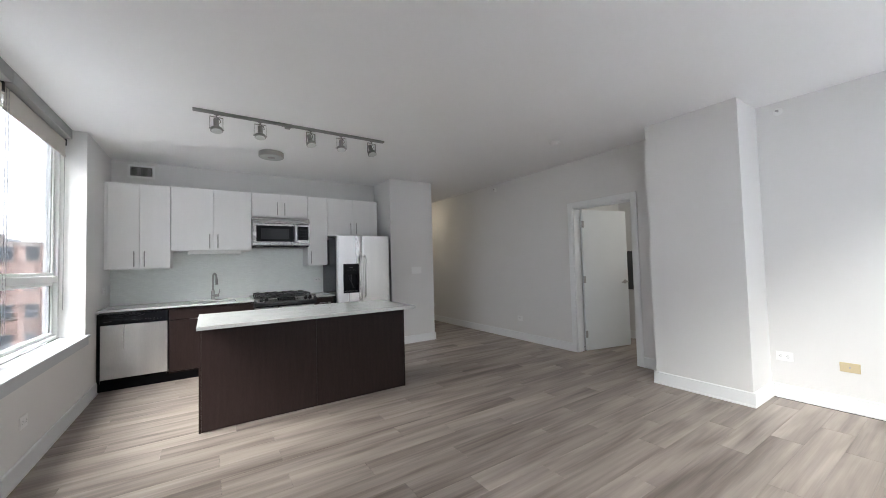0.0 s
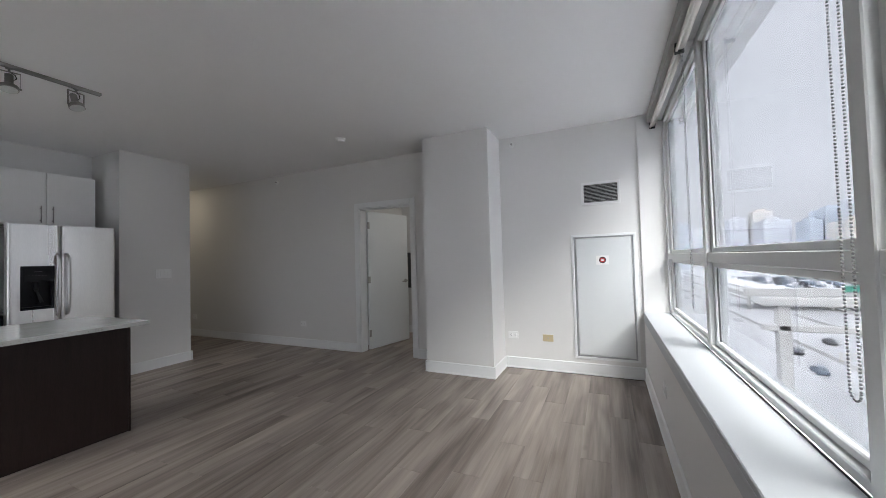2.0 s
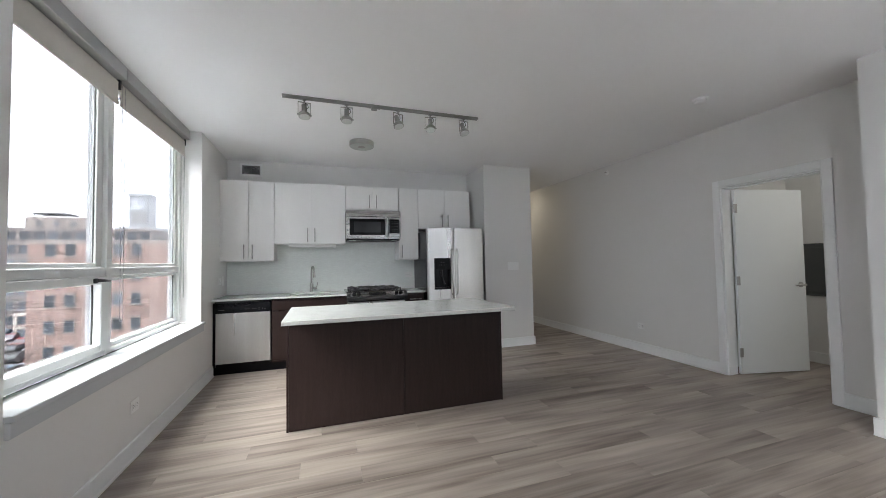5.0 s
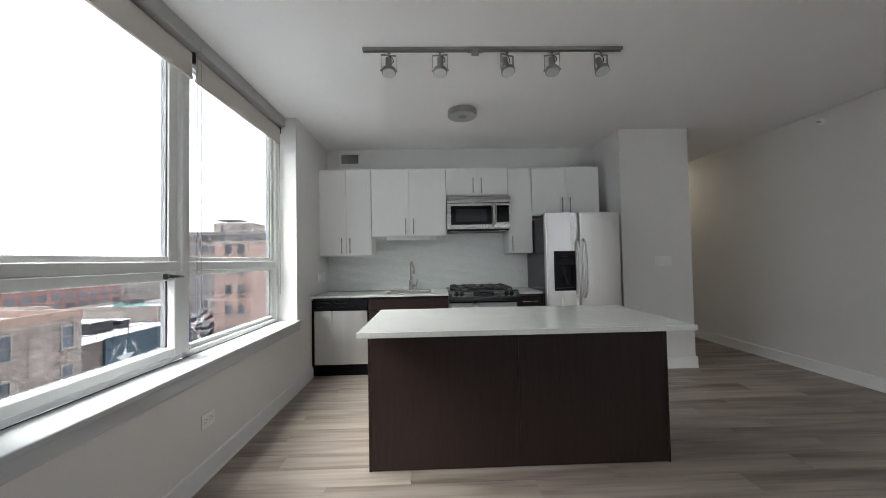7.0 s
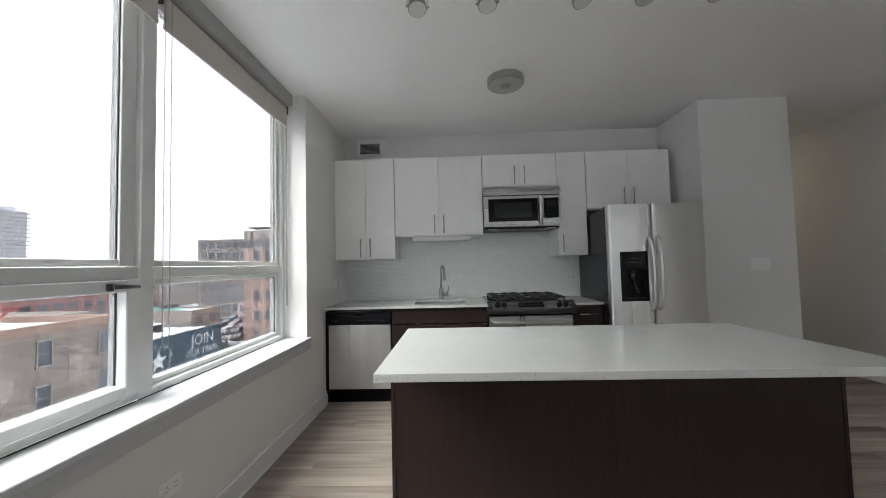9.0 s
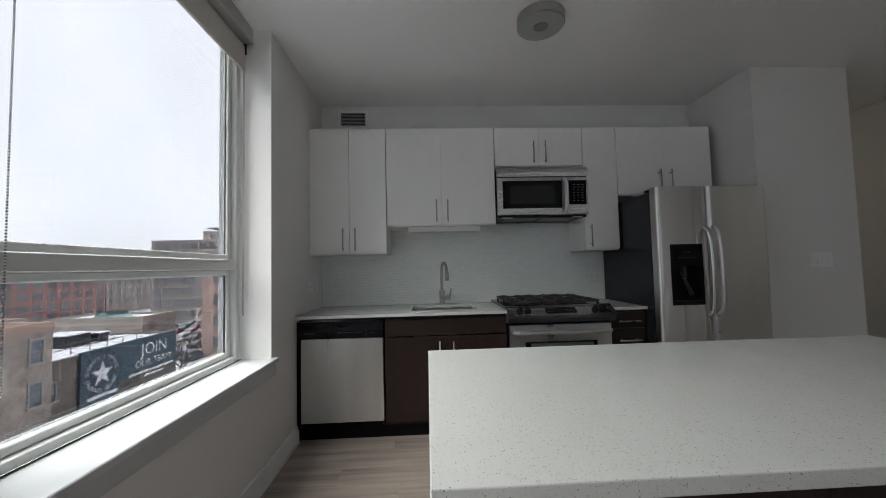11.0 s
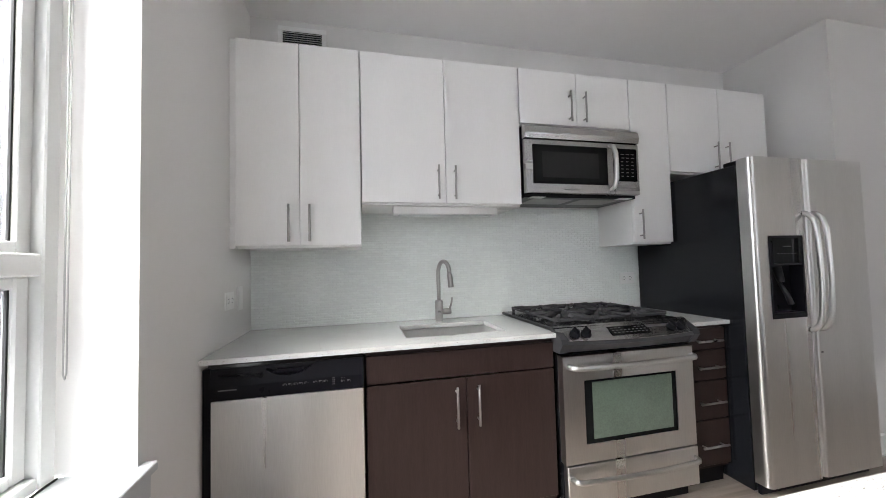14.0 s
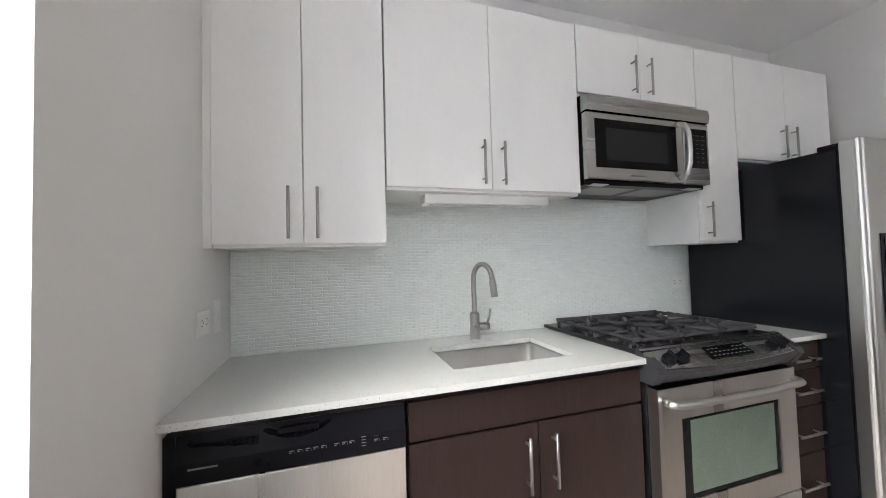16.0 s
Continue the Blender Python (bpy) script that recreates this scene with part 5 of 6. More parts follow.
hl = thing("hall_ceiling_light", (4.45, 9.0, H), "small warm ceiling light in the hall", "lamp")
part("rim", lathe(bmesh.new(), (4.45, 9.0, H), [(0.10, -0.0003), (0.10, -0.03), (0.09, -0.034)], 28), NICKEL, hl)
HALL = bpy.data.materials.new("warm_lamp_face")
HALL.use_nodes = True
hbn = HALL.node_tree.nodes["Principled BSDF"]
hbn.inputs["Base Color"].default_value = (0.8, 0.75, 0.65, 1)
hbn.inputs["Emission Color"].default_value = (1.0, 0.84, 0.64, 1)
hbn.inputs["Emission Strength"].default_value = 0.8
part("diffuser", lathe(bmesh.new(), (4.45, 9.0, H - 0.034), [(0.088, 0), (0.080, -0.012), (0.04, -0.018)], 28), HALL, hl)

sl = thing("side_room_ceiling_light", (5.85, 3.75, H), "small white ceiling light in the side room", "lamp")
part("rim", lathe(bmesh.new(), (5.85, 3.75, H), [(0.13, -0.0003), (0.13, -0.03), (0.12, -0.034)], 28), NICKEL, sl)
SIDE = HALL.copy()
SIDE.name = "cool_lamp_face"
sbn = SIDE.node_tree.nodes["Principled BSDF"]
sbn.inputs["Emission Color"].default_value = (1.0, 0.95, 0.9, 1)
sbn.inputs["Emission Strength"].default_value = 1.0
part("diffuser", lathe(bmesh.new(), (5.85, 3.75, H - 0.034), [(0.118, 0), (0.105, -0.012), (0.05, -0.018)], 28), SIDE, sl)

# ---- outside: a snowy city block to the west, an expressway and skyline to the south ----
GZ0 = -13.0                    # streets to the west
GZ1 = -24.5                    # the expressway cutting to the south


def brick_wall(name, c1, c2, mortar, size=1.0):
    """Bricks 21 x 7 cm in running bond with soot and patches."""
    m = bpy.data.materials.new(name)
    m.use_nodes = True
    n, l = m.node_tree.nodes, m.node_tree.links
    b = n["Principled BSDF"]
    tc, sp, cm = n.new("ShaderNodeTexCoord"), n.new("ShaderNodeSeparateXYZ"), n.new("ShaderNodeCombineXYZ")
    ad = n.new("ShaderNodeMath")
    ad.operation = "ADD"
    l.new(tc.outputs["Object"], sp.inputs[0])
    l.new(sp.outputs["X"], ad.inputs[0])
    l.new(sp.outputs["Y"], ad.inputs[1])
    l.new(ad.outputs[0], cm.inputs["X"])
    l.new(sp.outputs["Z"], cm.inputs["Y"])
    br = n.new("ShaderNodeTexBrick")
    br.inputs["Scale"].default_value = 1.0
    br.inputs["Brick Width"].default_value, br.inputs["Row Height"].default_value = 0.42 * size, 0.15 * size
    br.inputs["Mortar Size"].default_value = 0.012 * size
    br.inputs["Color1"].default_value, br.inputs["Color2"].default_value, br.inputs["Mortar"].default_value = (*c1, 1), (*c2, 1), (*mortar, 1)
    l.new(cm.outputs[0], br.inputs["Vector"])
    ns = n.new("ShaderNodeTexNoise")
    ns.inputs["Scale"].default_value, ns.inputs["Detail"].default_value = 0.35, 6
    l.new(tc.outputs["Object"], ns.inputs["Vector"])
    mr = n.new("ShaderNodeMapRange")
    mr.inputs["From Min"].default_value, mr.inputs["From Max"].default_value = 0.3, 0.7
    mr.inputs["To Min"].default_value, mr.inputs["To Max"].default_value = 0.82, 1.15
    l.new(ns.outputs["Fac"], mr.inputs["Value"])
    hs = n.new("ShaderNodeHueSaturation")
    blot, spots, both = n.new("ShaderNodeTexNoise"), n.new("ShaderNodeMapRange"), n.new("ShaderNodeMath")
    blot.inputs["Scale"].default_value, blot.inputs["Detail"].default_value = 2.4, 3
    l.new(tc.outputs["Object"], blot.inputs["Vector"])
    spots.inputs["From Min"].default_value, spots.inputs["From Max"].default_value = 0.3, 0.7
    spots.inputs["To Min"].default_value, spots.inputs["To Max"].default_value = 0.70, 1.28
    l.new(blot.outputs["Fac"], spots.inputs["Value"])
    both.operation = "MULTIPLY"
    l.new(mr.outputs["Result"], both.inputs[0])
    l.new(spots.outputs["Result"], both.inputs[1])
    l.new(br.outputs["Color"], hs.inputs["Color"])
    l.new(both.outputs[0], hs.inputs["Value"])
    l.new(hs.outputs["Color"], b.inputs["Base Color"])
    b.inputs["Roughness"].default_value = 0.9
    return m


# brick colours are lightened and greyed, which paints winter haze into them
BR_TAN = brick_wall("weathered_tan_brick", (0.36, 0.3, 0.26), (0.25, 0.205, 0.18), (0.4, 0.37, 0.34))
BR_ORANGE = brick_wall("orange_brick", (0.47, 0.325, 0.28), (0.4, 0.275, 0.235), (0.46, 0.38, 0.34))
BR_RED = brick_wall("red_brick", (0.44, 0.225, 0.2), (0.37, 0.19, 0.17), (0.42, 0.3, 0.27))
BR_BUFF = brick_wall("buff_brick", (0.42, 0.36, 0.32), (0.36, 0.31, 0.275), (0.43, 0.39, 0.36))
BR_BROWN = brick_wall("brown_brick", (0.34, 0.295, 0.275), (0.29, 0.25, 0.235), (0.36, 0.33, 0.315))
BR_DARK = brick_wall("sooty_dark_brick", (0.2, 0.165, 0.15), (0.16, 0.13, 0.12), (0.22, 0.19, 0.18))
TERRA = mat("terracotta_coping", (0.40, 0.28, 0.23), rough=0.85, scale=1.2, vary=0.15)
SNOW = mat("trodden_snow", (0.78, 0.79, 0.82), rough=0.9, scale=0.5, vary=0.10, bump=0.3, fine=5)
SLUSH = mat("slushy_asphalt", (0.46, 0.46, 0.47), rough=0.7, scale=0.12, vary=0.28, bump=0.2, fine=1.5, stretch=(0.25, 1, 1))
GROUND = mat("snow_and_asphalt_ground", (0.58, 0.58, 0.60), rough=0.9, scale=0.06, vary=0.35, bump=0.1, fine=0.8)
CONC = mat("pale_concrete", (0.50, 0.49, 0.47), rough=0.85, scale=0.8, vary=0.08)
# tower colours are lightened and blued: distance haze painted into the base colour
PALE = mat("haze_paled_tower_concrete", (0.70, 0.71, 0.74), rough=0.85, scale=0.05, vary=0.08)
BLUEB = mat("haze_paled_blue_grey_tower", (0.56, 0.60, 0.66), rough=0.6, scale=0.05, vary=0.08)
CREAM = mat("cream_stone", (0.70, 0.65, 0.59), rough=0.85, scale=0.05, vary=0.08)
WHITEST = mat("white_terracotta_stone", (0.50, 0.50, 0.51), rough=0.8, scale=0.2, vary=0.05)
# window darks lifted in the base colour to imitate haze
TOWERW = mat("haze_paled_tower_windows", (0.36, 0.40, 0.46), rough=0.4, scale=0.05, vary=0.1)
PANE = mat("haze_paled_far_glass", (0.13, 0.145, 0.165), rough=0.12, scale=0.8, vary=0.4, rand=0.5)
STONE = mat("grey_window_stone", (0.36, 0.34, 0.32), rough=0.85, scale=2, vary=0.1)
BBLUE = mat("billboard_navy_vinyl", (0.05, 0.085, 0.11), rough=0.5, scale=0.6, vary=0.06)
BTAN = mat("billboard_brown_vinyl", (0.10, 0.095, 0.085), rough=0.5, scale=0.6, vary=0.08)
BINK = mat("billboard_white_vinyl", (0.72, 0.74, 0.75), rough=0.5, scale=1, vary=0.03)
RAILM = mat("weathered_rail", (0.12, 0.11, 0.11), rough=0.7)
REDST = mat("red_oxide_steel", (0.33, 0.07, 0.055), rough=0.6)
TEAL = mat("green_skylight_glass", (0.25, 0.48, 0.45), rough=0.25)
TYRE = mat("tyre_rubber", (0.02, 0.02, 0.02), rough=0.8)

solid("ground", prism(bmesh.new(), [(-1600, GZ1), (-20, GZ1), (-6, GZ0), (1600, GZ0), (1600, -30), (-1600, -30)], -1600, 1600, "x"), GROUND, "snowy city ground with wet asphalt", "ground", kind="structure")
solid("own_building_wall", one(XL - 0.39, 6.68, 0.99, 10.54, GZ0, -0.21), BR_BUFF, "plain brick wall of the building below the flat", "wall", kind="structure")

win_cache = {}


def far_window(parent, x, y, z, w, h, face):
    """A window on a far wall: frame and sill proud of it, dark pane with a meeting rail. face: the wall's outward side."""
    key = (round(w, 2), round(h, 2), face)
    if key not in win_cache:
        f = bmesh.new()
        t, d = 0.09, 0.10

        def bx(bm, u0, u1, d0, d1, z0, z1):
            if face == "+x":
                box(bm, d0, d1, u0, u1, z0, z1)
            else:
                box(bm, u0, u1, -d1, -d0, z0, z1)
        bx(f, -w / 2 - t, -w / 2, -0.05, d, -h / 2, h / 2)
        bx(f, w / 2, w / 2 + t, -0.05, d, -h / 2, h / 2)
        bx(f, -w / 2 - t, w / 2 + t, -0.05, d, h / 2, h / 2 + 0.16)
        bx(f, -w / 2 - 0.15, w / 2 + 0.15, -0.05, d + 0.1, -h / 2 - 0.16, -h / 2)
        bx(f, -w / 2, w / 2, 0.0, 0.06, -0.03, 0.03)
        p = bmesh.new()
        bx(p, -w / 2, w / 2, -0.05, 0.03, -h / 2, h / 2)
        win_cache[key] = (mesh_of("window", f, STONE), mesh_of("pane", p, PANE))
    fm, pm = win_cache[key]
    ob = new("window", fm)
    ob.parent = parent
    ob.location = Vector((x, y, z)) - base_of(parent)
    pn_ = new("pane", pm)
    pn_.parent = ob
    return ob


def block(name, x0, x1, y0, y1, top, m, label, category="building", coping=None, snow=True, parapet=0.5):
    """A flat-roofed building: walls, parapet, snowy roof."""
    root = thing(name, ((x0 + x1) / 2, (y0 + y1) / 2, GZ0), label, category)
    part("wall", one(x0, x1, y0, y1, GZ0, top - parapet), m, root)
    cm = coping or m
    pb = bmesh.new()
    for q in ((x0 - 0.05, x1 + 0.05, y0 - 0.05, y0 + 0.3), (x0 - 0.05, x1 + 0.05, y1 - 0.3, y1 + 0.05), (x0 - 0.05, x0 + 0.3, y0 + 0.3, y1 - 0.3), (x1 - 0.3, x1 + 0.05, y0 + 0.3, y1 - 0.3)):
        box(pb, *q, top - parapet, top)
    part("parapet", pb, cm, root)
    part("roof", one(x0 + 0.3, x1 - 0.3, y0 + 0.3, y1 - 0.3, top - parapet, top - parapet + 0.08), SNOW if snow else STONE, root, "snow-covered flat roof" if snow else "")
    return root


# the near weathered brick building across the street
b1 = block("brick_building", -46, -26.4, 2, 31.6, -1.95, BR_TAN, "weathered tan brick building with a terracotta parapet and snowy roof", coping=TERRA, parapet=0.6)
for k, y in enumerate((30.5, 26.5, 22.4, 18.3, 14.2, 10.1)):
    for z in (-3.85, -6.75, -9.65):
        far_window(b1, -26.4, y, z, 0.78, 1.5, "+x")
    part("wall_patch", one(-26.399, -26.37, y - 2.5, y - 1.6, -6.3, -4.4), BR_BUFF, b1)
rs_ = thing("roof_stair", (-34.5, 30.3, -2.9), "small red steel stair on the snowy roof", "stair")
part("stringer", tube(bmesh.new(), [(-34, 28.6, -2.87), (-34, 30.6, -1.3), (-34, 31.2, -1.3)], 0.07, 6), REDST, rs_)
part("stringer", tube(bmesh.new(), [(-34.8, 28.6, -2.87), (-34.8, 30.6, -1.3), (-34.8, 31.2, -1.3)], 0.07, 6), REDST, rs_)
for i in range(6):
    part("step", one(-34.8, -34, 28.75 + i * 0.33, 28.98 + i * 0.33, -2.78 + i * 0.25, -2.73 + i * 0.25), REDST, rs_)
part("rail", tube(bmesh.new(), [(-34, 28.6, -1.9), (-34, 30.6, -0.35), (-34, 31.2, -0.35)], 0.04, 6), REDST, rs_)
for k in range(3):
    part("post", tube(bmesh.new(), [(-34, 28.65 + k, -2.8 + k * 0.75), (-34, 28.65 + k, -1.88 + k * 0.75)], 0.03, 6), REDST, rs_)
block("penthouse_building", -64, -43.5, 28, 46, -3.2, BR_BUFF, "buff brick building with a plain side wall and snowy roof")

# the dark brick building that carries the billboard
b2 = block("billboard_building", -53, -29.6, 32.8, 48.8, -5.55, BR_DARK, "low dark brick building with a snow-covered roof", parapet=0.25)
far_window(b2, -29.6, 34.6, -8.0, 1.0, 1.4, "+x")
fence = thing("roof_railing", (-31, 40.5, -5.5), "weathered steel railing along the snowy roof edge", "railing")
for zz in (-5.0, -4.65):
    part("rail", tube(bmesh.new(), [(-30.6, 35.6, zz), (-30.6, 48.0, zz)], 0.035, 6), RAILM, fence)
for k in range(8):
    part("post", tube(bmesh.new(), [(-30.6, 35.6 + k * 1.77, -5.56), (-30.6, 35.6 + k * 1.77, -4.6)], 0.035, 6), RAILM, fence)
for nm, q in (("roof_unit", (-37.5, -34.5, 41.0, 43.6, -5.72, -4.6)), ("roof_unit", (-36.0, -34.4, 44.4, 45.6, -5.72, -4.9))):
    ru = thing(nm, (q[0], q[2], q[4]), "dark rooftop ventilation unit on the snowy roof", "roof unit")
    part("casing", one(*q, 0.05), GREYPL, ru)
    part("lid", one(q[0] - 0.1, q[1] + 0.1, q[2] - 0.1, q[3] + 0.1, q[5], q[5] + 0.12, 0.03), SNOW, ru)

bb = thing("billboard", (-29.4, 42.6, -12.3), "navy recruiting billboard with white lettering and a star emblem", "billboard")
BX = -29.3
part("panel", one(BX - 0.25, BX, 36.9, 48.5, -12.3, -5.35, 0.02), BBLUE, bb)
part("lower_field", one(BX, BX + 0.012, 40.6, 48.4, -12.2, -9.0), BTAN, bb)


def sign_text(text, size, y, z):
    t_ = lettering(text, size, BINK)
    t_.parent = bb
    t_.matrix_basis = Matrix.Translation(Vector((BX + 0.02, y, z)) - base_of(bb)) @ Matrix(((0, 0, 1, 0), (1, 0, 0, 0), (0, 1, 0, 0), (0, 0, 0, 1)))
    return t_


sign_text("JOIN", 1.75, 45.2, -6.65)
sign_text("OUR TEAM!", 1.0, 45.2, -8.0)
sign_text("BECOME A DETENTION", 0.82, 43.2, -10.6)
sign_text("DEPUTY IN FLORIDA", 0.82, 43.2, -11.6)
for y0, y1, z in ((41.9, 48.0, -8.85), (43.8, 46.6, -9.3)):
    part("text_bar", one(BX, BX + 0.02, y0, y1, z - 0.12, z + 0.12), BINK, bb)
part("text_bar", one(BX, BX + 0.02, 37.5, 40.6, -9.75, -9.45), BINK, bb)
star = bmesh.new()
pts = [(38.95 + (1.15 if k % 2 == 0 else 0.46) * math.sin(math.pi * k / 5), -7.65 + (1.15 if k % 2 == 0 else 0.46) * math.cos(math.pi * k / 5)) for k in range(10)]
prism(star, pts, BX + 0.001, BX + 0.02, "x")
part("star", star, BINK, bb, "white five-pointed star")
def ring_text(text, first, last):
    """Letters set round the emblem between two angles, in degrees from the right."""
    for k, ch_ in enumerate(text):
        if ch_ == " ":
            continue
        a = radians(first + (last - first) * k / (len(text) - 1))
        o = lettering(ch_, 0.52, BINK)
        o.parent = bb
        spin = a - math.pi / 2 if first > 0 else a + math.pi / 2
        at = Vector((BX + 0.02, 38.95 + 1.5 * math.cos(a), -7.65 + 1.5 * math.sin(a))) - base_of(bb)
        o.matrix_basis = Matrix.Translation(at) @ Matrix(((0, 0, 1, 0), (1, 0, 0, 0), (0, 1, 0, 0), (0, 0, 0, 1))) @ Matrix.Rotation(spin, 4, "Z")


ring_text("SHERIFF'S OFFICE", 172, 8)
ring_text("BROWARD COUNTY", -165, -15)

# buildings further off
b3 = block("orange_brick_building", -38, -8, 67.5, 92, 5.3, BR_ORANGE, "tall orange brick building with rows of small windows", coping=BR_BUFF)
for x in (-35.5, -33.3, -27.8, -25.6, -20.1, -17.9, -12.4, -10.2):
    for z in (3.9, 0.3, -3.3, -6.9, -10.5):
        far_window(b3, x, 67.5, z, 1.05, 1.6, "-y")
b4 = block("brown_loft_building", -78, -40, 110, 130, 10.8, BR_BROWN, "brown loft building with close rows of windows")
for i in range(15):
    for z in (9.0, 5.8, 2.6, -0.6, -3.8, -7.0, -10.2):
        far_window(b4, -76.2 + i * 2.5, 110, z, 1.7, 1.9, "-y")
for i in range(3):
    for z in (9.0, 5.8, 2.6, -0.6, -3.8, -7.0):
        far_window(b4, -40, 112.5 + i * 5, z, 1.7, 1.9, "+x")
pent = block("roof_penthouse", -65.5, -54, 113, 121, 13.6, BR_BUFF, "buff brick stair tower above the loft building")
for x in (-63, -59.7, -56.5):
    far_window(pent, x, 113, 12.0, 1.0, 1.2, "-y")
canopy = thing("roof_canopy", (-62, 116, 13.6), "dark steel canopy frame on the penthouse roof", "canopy")
part("slab", one(-65, -58.5, 114, 119, 14.5, 14.75), RAILM, canopy)
for x in (-64.6, -61.8, -58.9):
    for y in (114.3, 118.7):
        part("post", tube(bmesh.new(), [(x, y, 13.1), (x, y, 14.5)], 0.09, 6), RAILM, canopy)
b5 = block("red_brick_building", -140, -117, 70, 141, 0.6, BR_RED, "long red brick building with paired white windows", coping=BR_BUFF)
for i in range(17):
    for z in (-1.3, -4.7, -8.1, -11.2):
        far_window(b5, -117, 72.5 + i * 4.15, z, 2.6, 1.9, "+x")
b6 = block("buff_brick_building", -138, -117, 141.3, 168, 0.5, BR_BUFF, "buff brick building with pairs of windows")
for i in range(8):
    for z in (-1.6, -5.0, -8.4):
        far_window(b6, -117, 143.4 + i * 3.2, z, 1.4, 1.9, "+x")
b7 = block("low_tan_building", -66, -50, 70.6, 79, -6.2, BR_BUFF, "low tan brick building with a snowy roof")
for y in (72.6, 76.8):
    far_window(b7, -50, y, -8.2, 1.6, 1.5, "+x")
sk7 = thing("roof_skylight", (-57, 73, -6.6), "ridge skylight of green glass on the snowy roof", "skylight")
part("glazing", prism(bmesh.new(), [(-60, -6.62), (-57.5, -5.4), (-55, -6.62)], 71.4, 75.4, "y"), TEAL, sk7)
for k in range(6):
    part("bar", one(-58.8, -56.2, 71.5 + k * 0.74, 71.58 + k * 0.74, -6.1, -5.34), RAILM, sk7)
b8 = block("cream_store_building", -58, -50.5, 98, 108, -7.6, CREAM, "small two-storey cream stone building")
for x in (-56.2, -52.4):
    for z in (-9.0, -11.6):
        far_window(b8, x, 98, z, 2.2, 1.5, "-y")
tw_ = thing("clock_tower", (-91, 236, GZ0), "white stone clock tower above a stepped base", "tower")
part("base", one(-108, -72, 226, 248, GZ0, 17), WHITEST, tw_)
part("step", one(-100, -80, 229, 246, 17, 22), WHITEST, tw_)
part("shaft", one(-95, -86.6, 231, 240, 22, 38.5), WHITEST, tw_)
part("cornice", one(-95.5, -86.1, 230.5, 240.5, 38.5, 40), WHITEST, tw_)
part("clock_face", lathe(bmesh.new(), (-90.8, 230.9, 34.5), [(2.6, 0), (2.6, -0.25), (2.2, -0.3)], 24, "y"), PALE, tw_)
part("clock_hand", one(-90.9, -90.7, 230.4, 230.6, 34.5, 36.4), DARK, tw_)
part("clock_hand", one(-90.8, -89.4, 230.4, 230.6, 34.4, 34.6), DARK, tw_)
for x in (-93, -90.8, -88.6):
    part("louvre", one(x - 0.6, x + 0.6, 230.8, 231.05, 24.5, 30.5), STONE, tw_)
hr = thing("residential_high_rise", (-341, 252, GZ0), "distant concrete high-rise with stacked balconies", "building")
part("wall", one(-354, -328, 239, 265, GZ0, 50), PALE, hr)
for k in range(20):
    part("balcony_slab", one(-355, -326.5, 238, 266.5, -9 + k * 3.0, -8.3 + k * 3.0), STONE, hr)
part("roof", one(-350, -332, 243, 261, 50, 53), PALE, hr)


# ---- cars ----
def car_at(pose_, paint, label):
    """A saloon about 4.5 m long with snow on its roof; x is forward."""
    root = thing("parked_car", (0, 0, 0), label, "car", "cars outside")
    prof = [(-2.2, 0.3), (-2.25, 0.75), (-2.0, 0.92), (-1.1, 0.98), (1.0, 0.95), (2.0, 0.82), (2.25, 0.6), (2.2, 0.3)]
    part("body", prism(bmesh.new(), prof, -0.88, 0.88, "y"), paint, root)
    part("windows", prism(bmesh.new(), [(-1.75, 0.94), (-1.15, 1.38), (0.35, 1.40), (1.15, 0.95)], -0.78, 0.78, "y"), PANE, root, "dark car glass")
    part("roof", prism(bmesh.new(), [(-1.2, 1.37), (-1.1, 1.47), (0.3, 1.49), (0.42, 1.38)], -0.76, 0.76, "y"), paint, root)
    for wx in (-1.4, 1.4):
        for wy in (-0.8, 0.8):
            w_ = part("wheel", lathe(bmesh.new(), (wx, wy, 0.33), [(0.33, -0.11), (0.33, 0.11)], 14, "y"), TYRE, root)
            part("rim", lathe(bmesh.new(), (wx, wy, 0.33), [(0.2, -0.115), (0.2, 0.115)], 12, "y"), SATIN, w_)
    root.matrix_basis = pose_
    return root


rng = random.Random(8)
paints = [mat("car_paint_" + n_, c_, rough=0.35, scale=1, vary=0.05) for n_, c_ in (("silver", (0.45, 0.46, 0.48)), ("black", (0.03, 0.03, 0.035)), ("white", (0.7, 0.7, 0.71)), ("dark_red", (0.2, 0.03, 0.03)), ("blue_grey", (0.12, 0.16, 0.22)))]
words = ("silver", "black", "white", "dark red", "blue-grey")
protos = []
for i, (p_, w_) in enumerate(zip(paints, words)):
    protos.append(car_at(pose(-46 - i * 2.9, 84, GZ0, 0, 0, 90), p_, w_ + " saloon car parked in the snowy lot"))
for r_ in range(5):
    for c_ in range(7):
        if rng.random() < 0.12 or (r_ == 0 and c_ < 5):
            continue
        copy_thing(rng.choice(protos), pose(-46.0 - c_ * 2.9 - rng.random() * 0.4, 84 + r_ * 7.2 if r_ else 91, GZ0, 0, 0, 90 + rng.uniform(-3, 3)))
for x, y, a in ((-41.2, 60, 90), (-44.4, 60.6, 90), (-47.5, 60.2, 90), (-38.6, 66.5, 90), (-41.7, 67, 92), (-44.8, 66.6, 90), (-47.6, 67.2, 89), (-38.2, 76.5, 90), (-41.2, 76.2, 90), (-44.3, 76.9, 91), (-43.2, 91.4, 90)):
    copy_thing(rng.choice(protos), pose(x, y, GZ0, 0, 0, a + rng.uniform(-3, 3)))

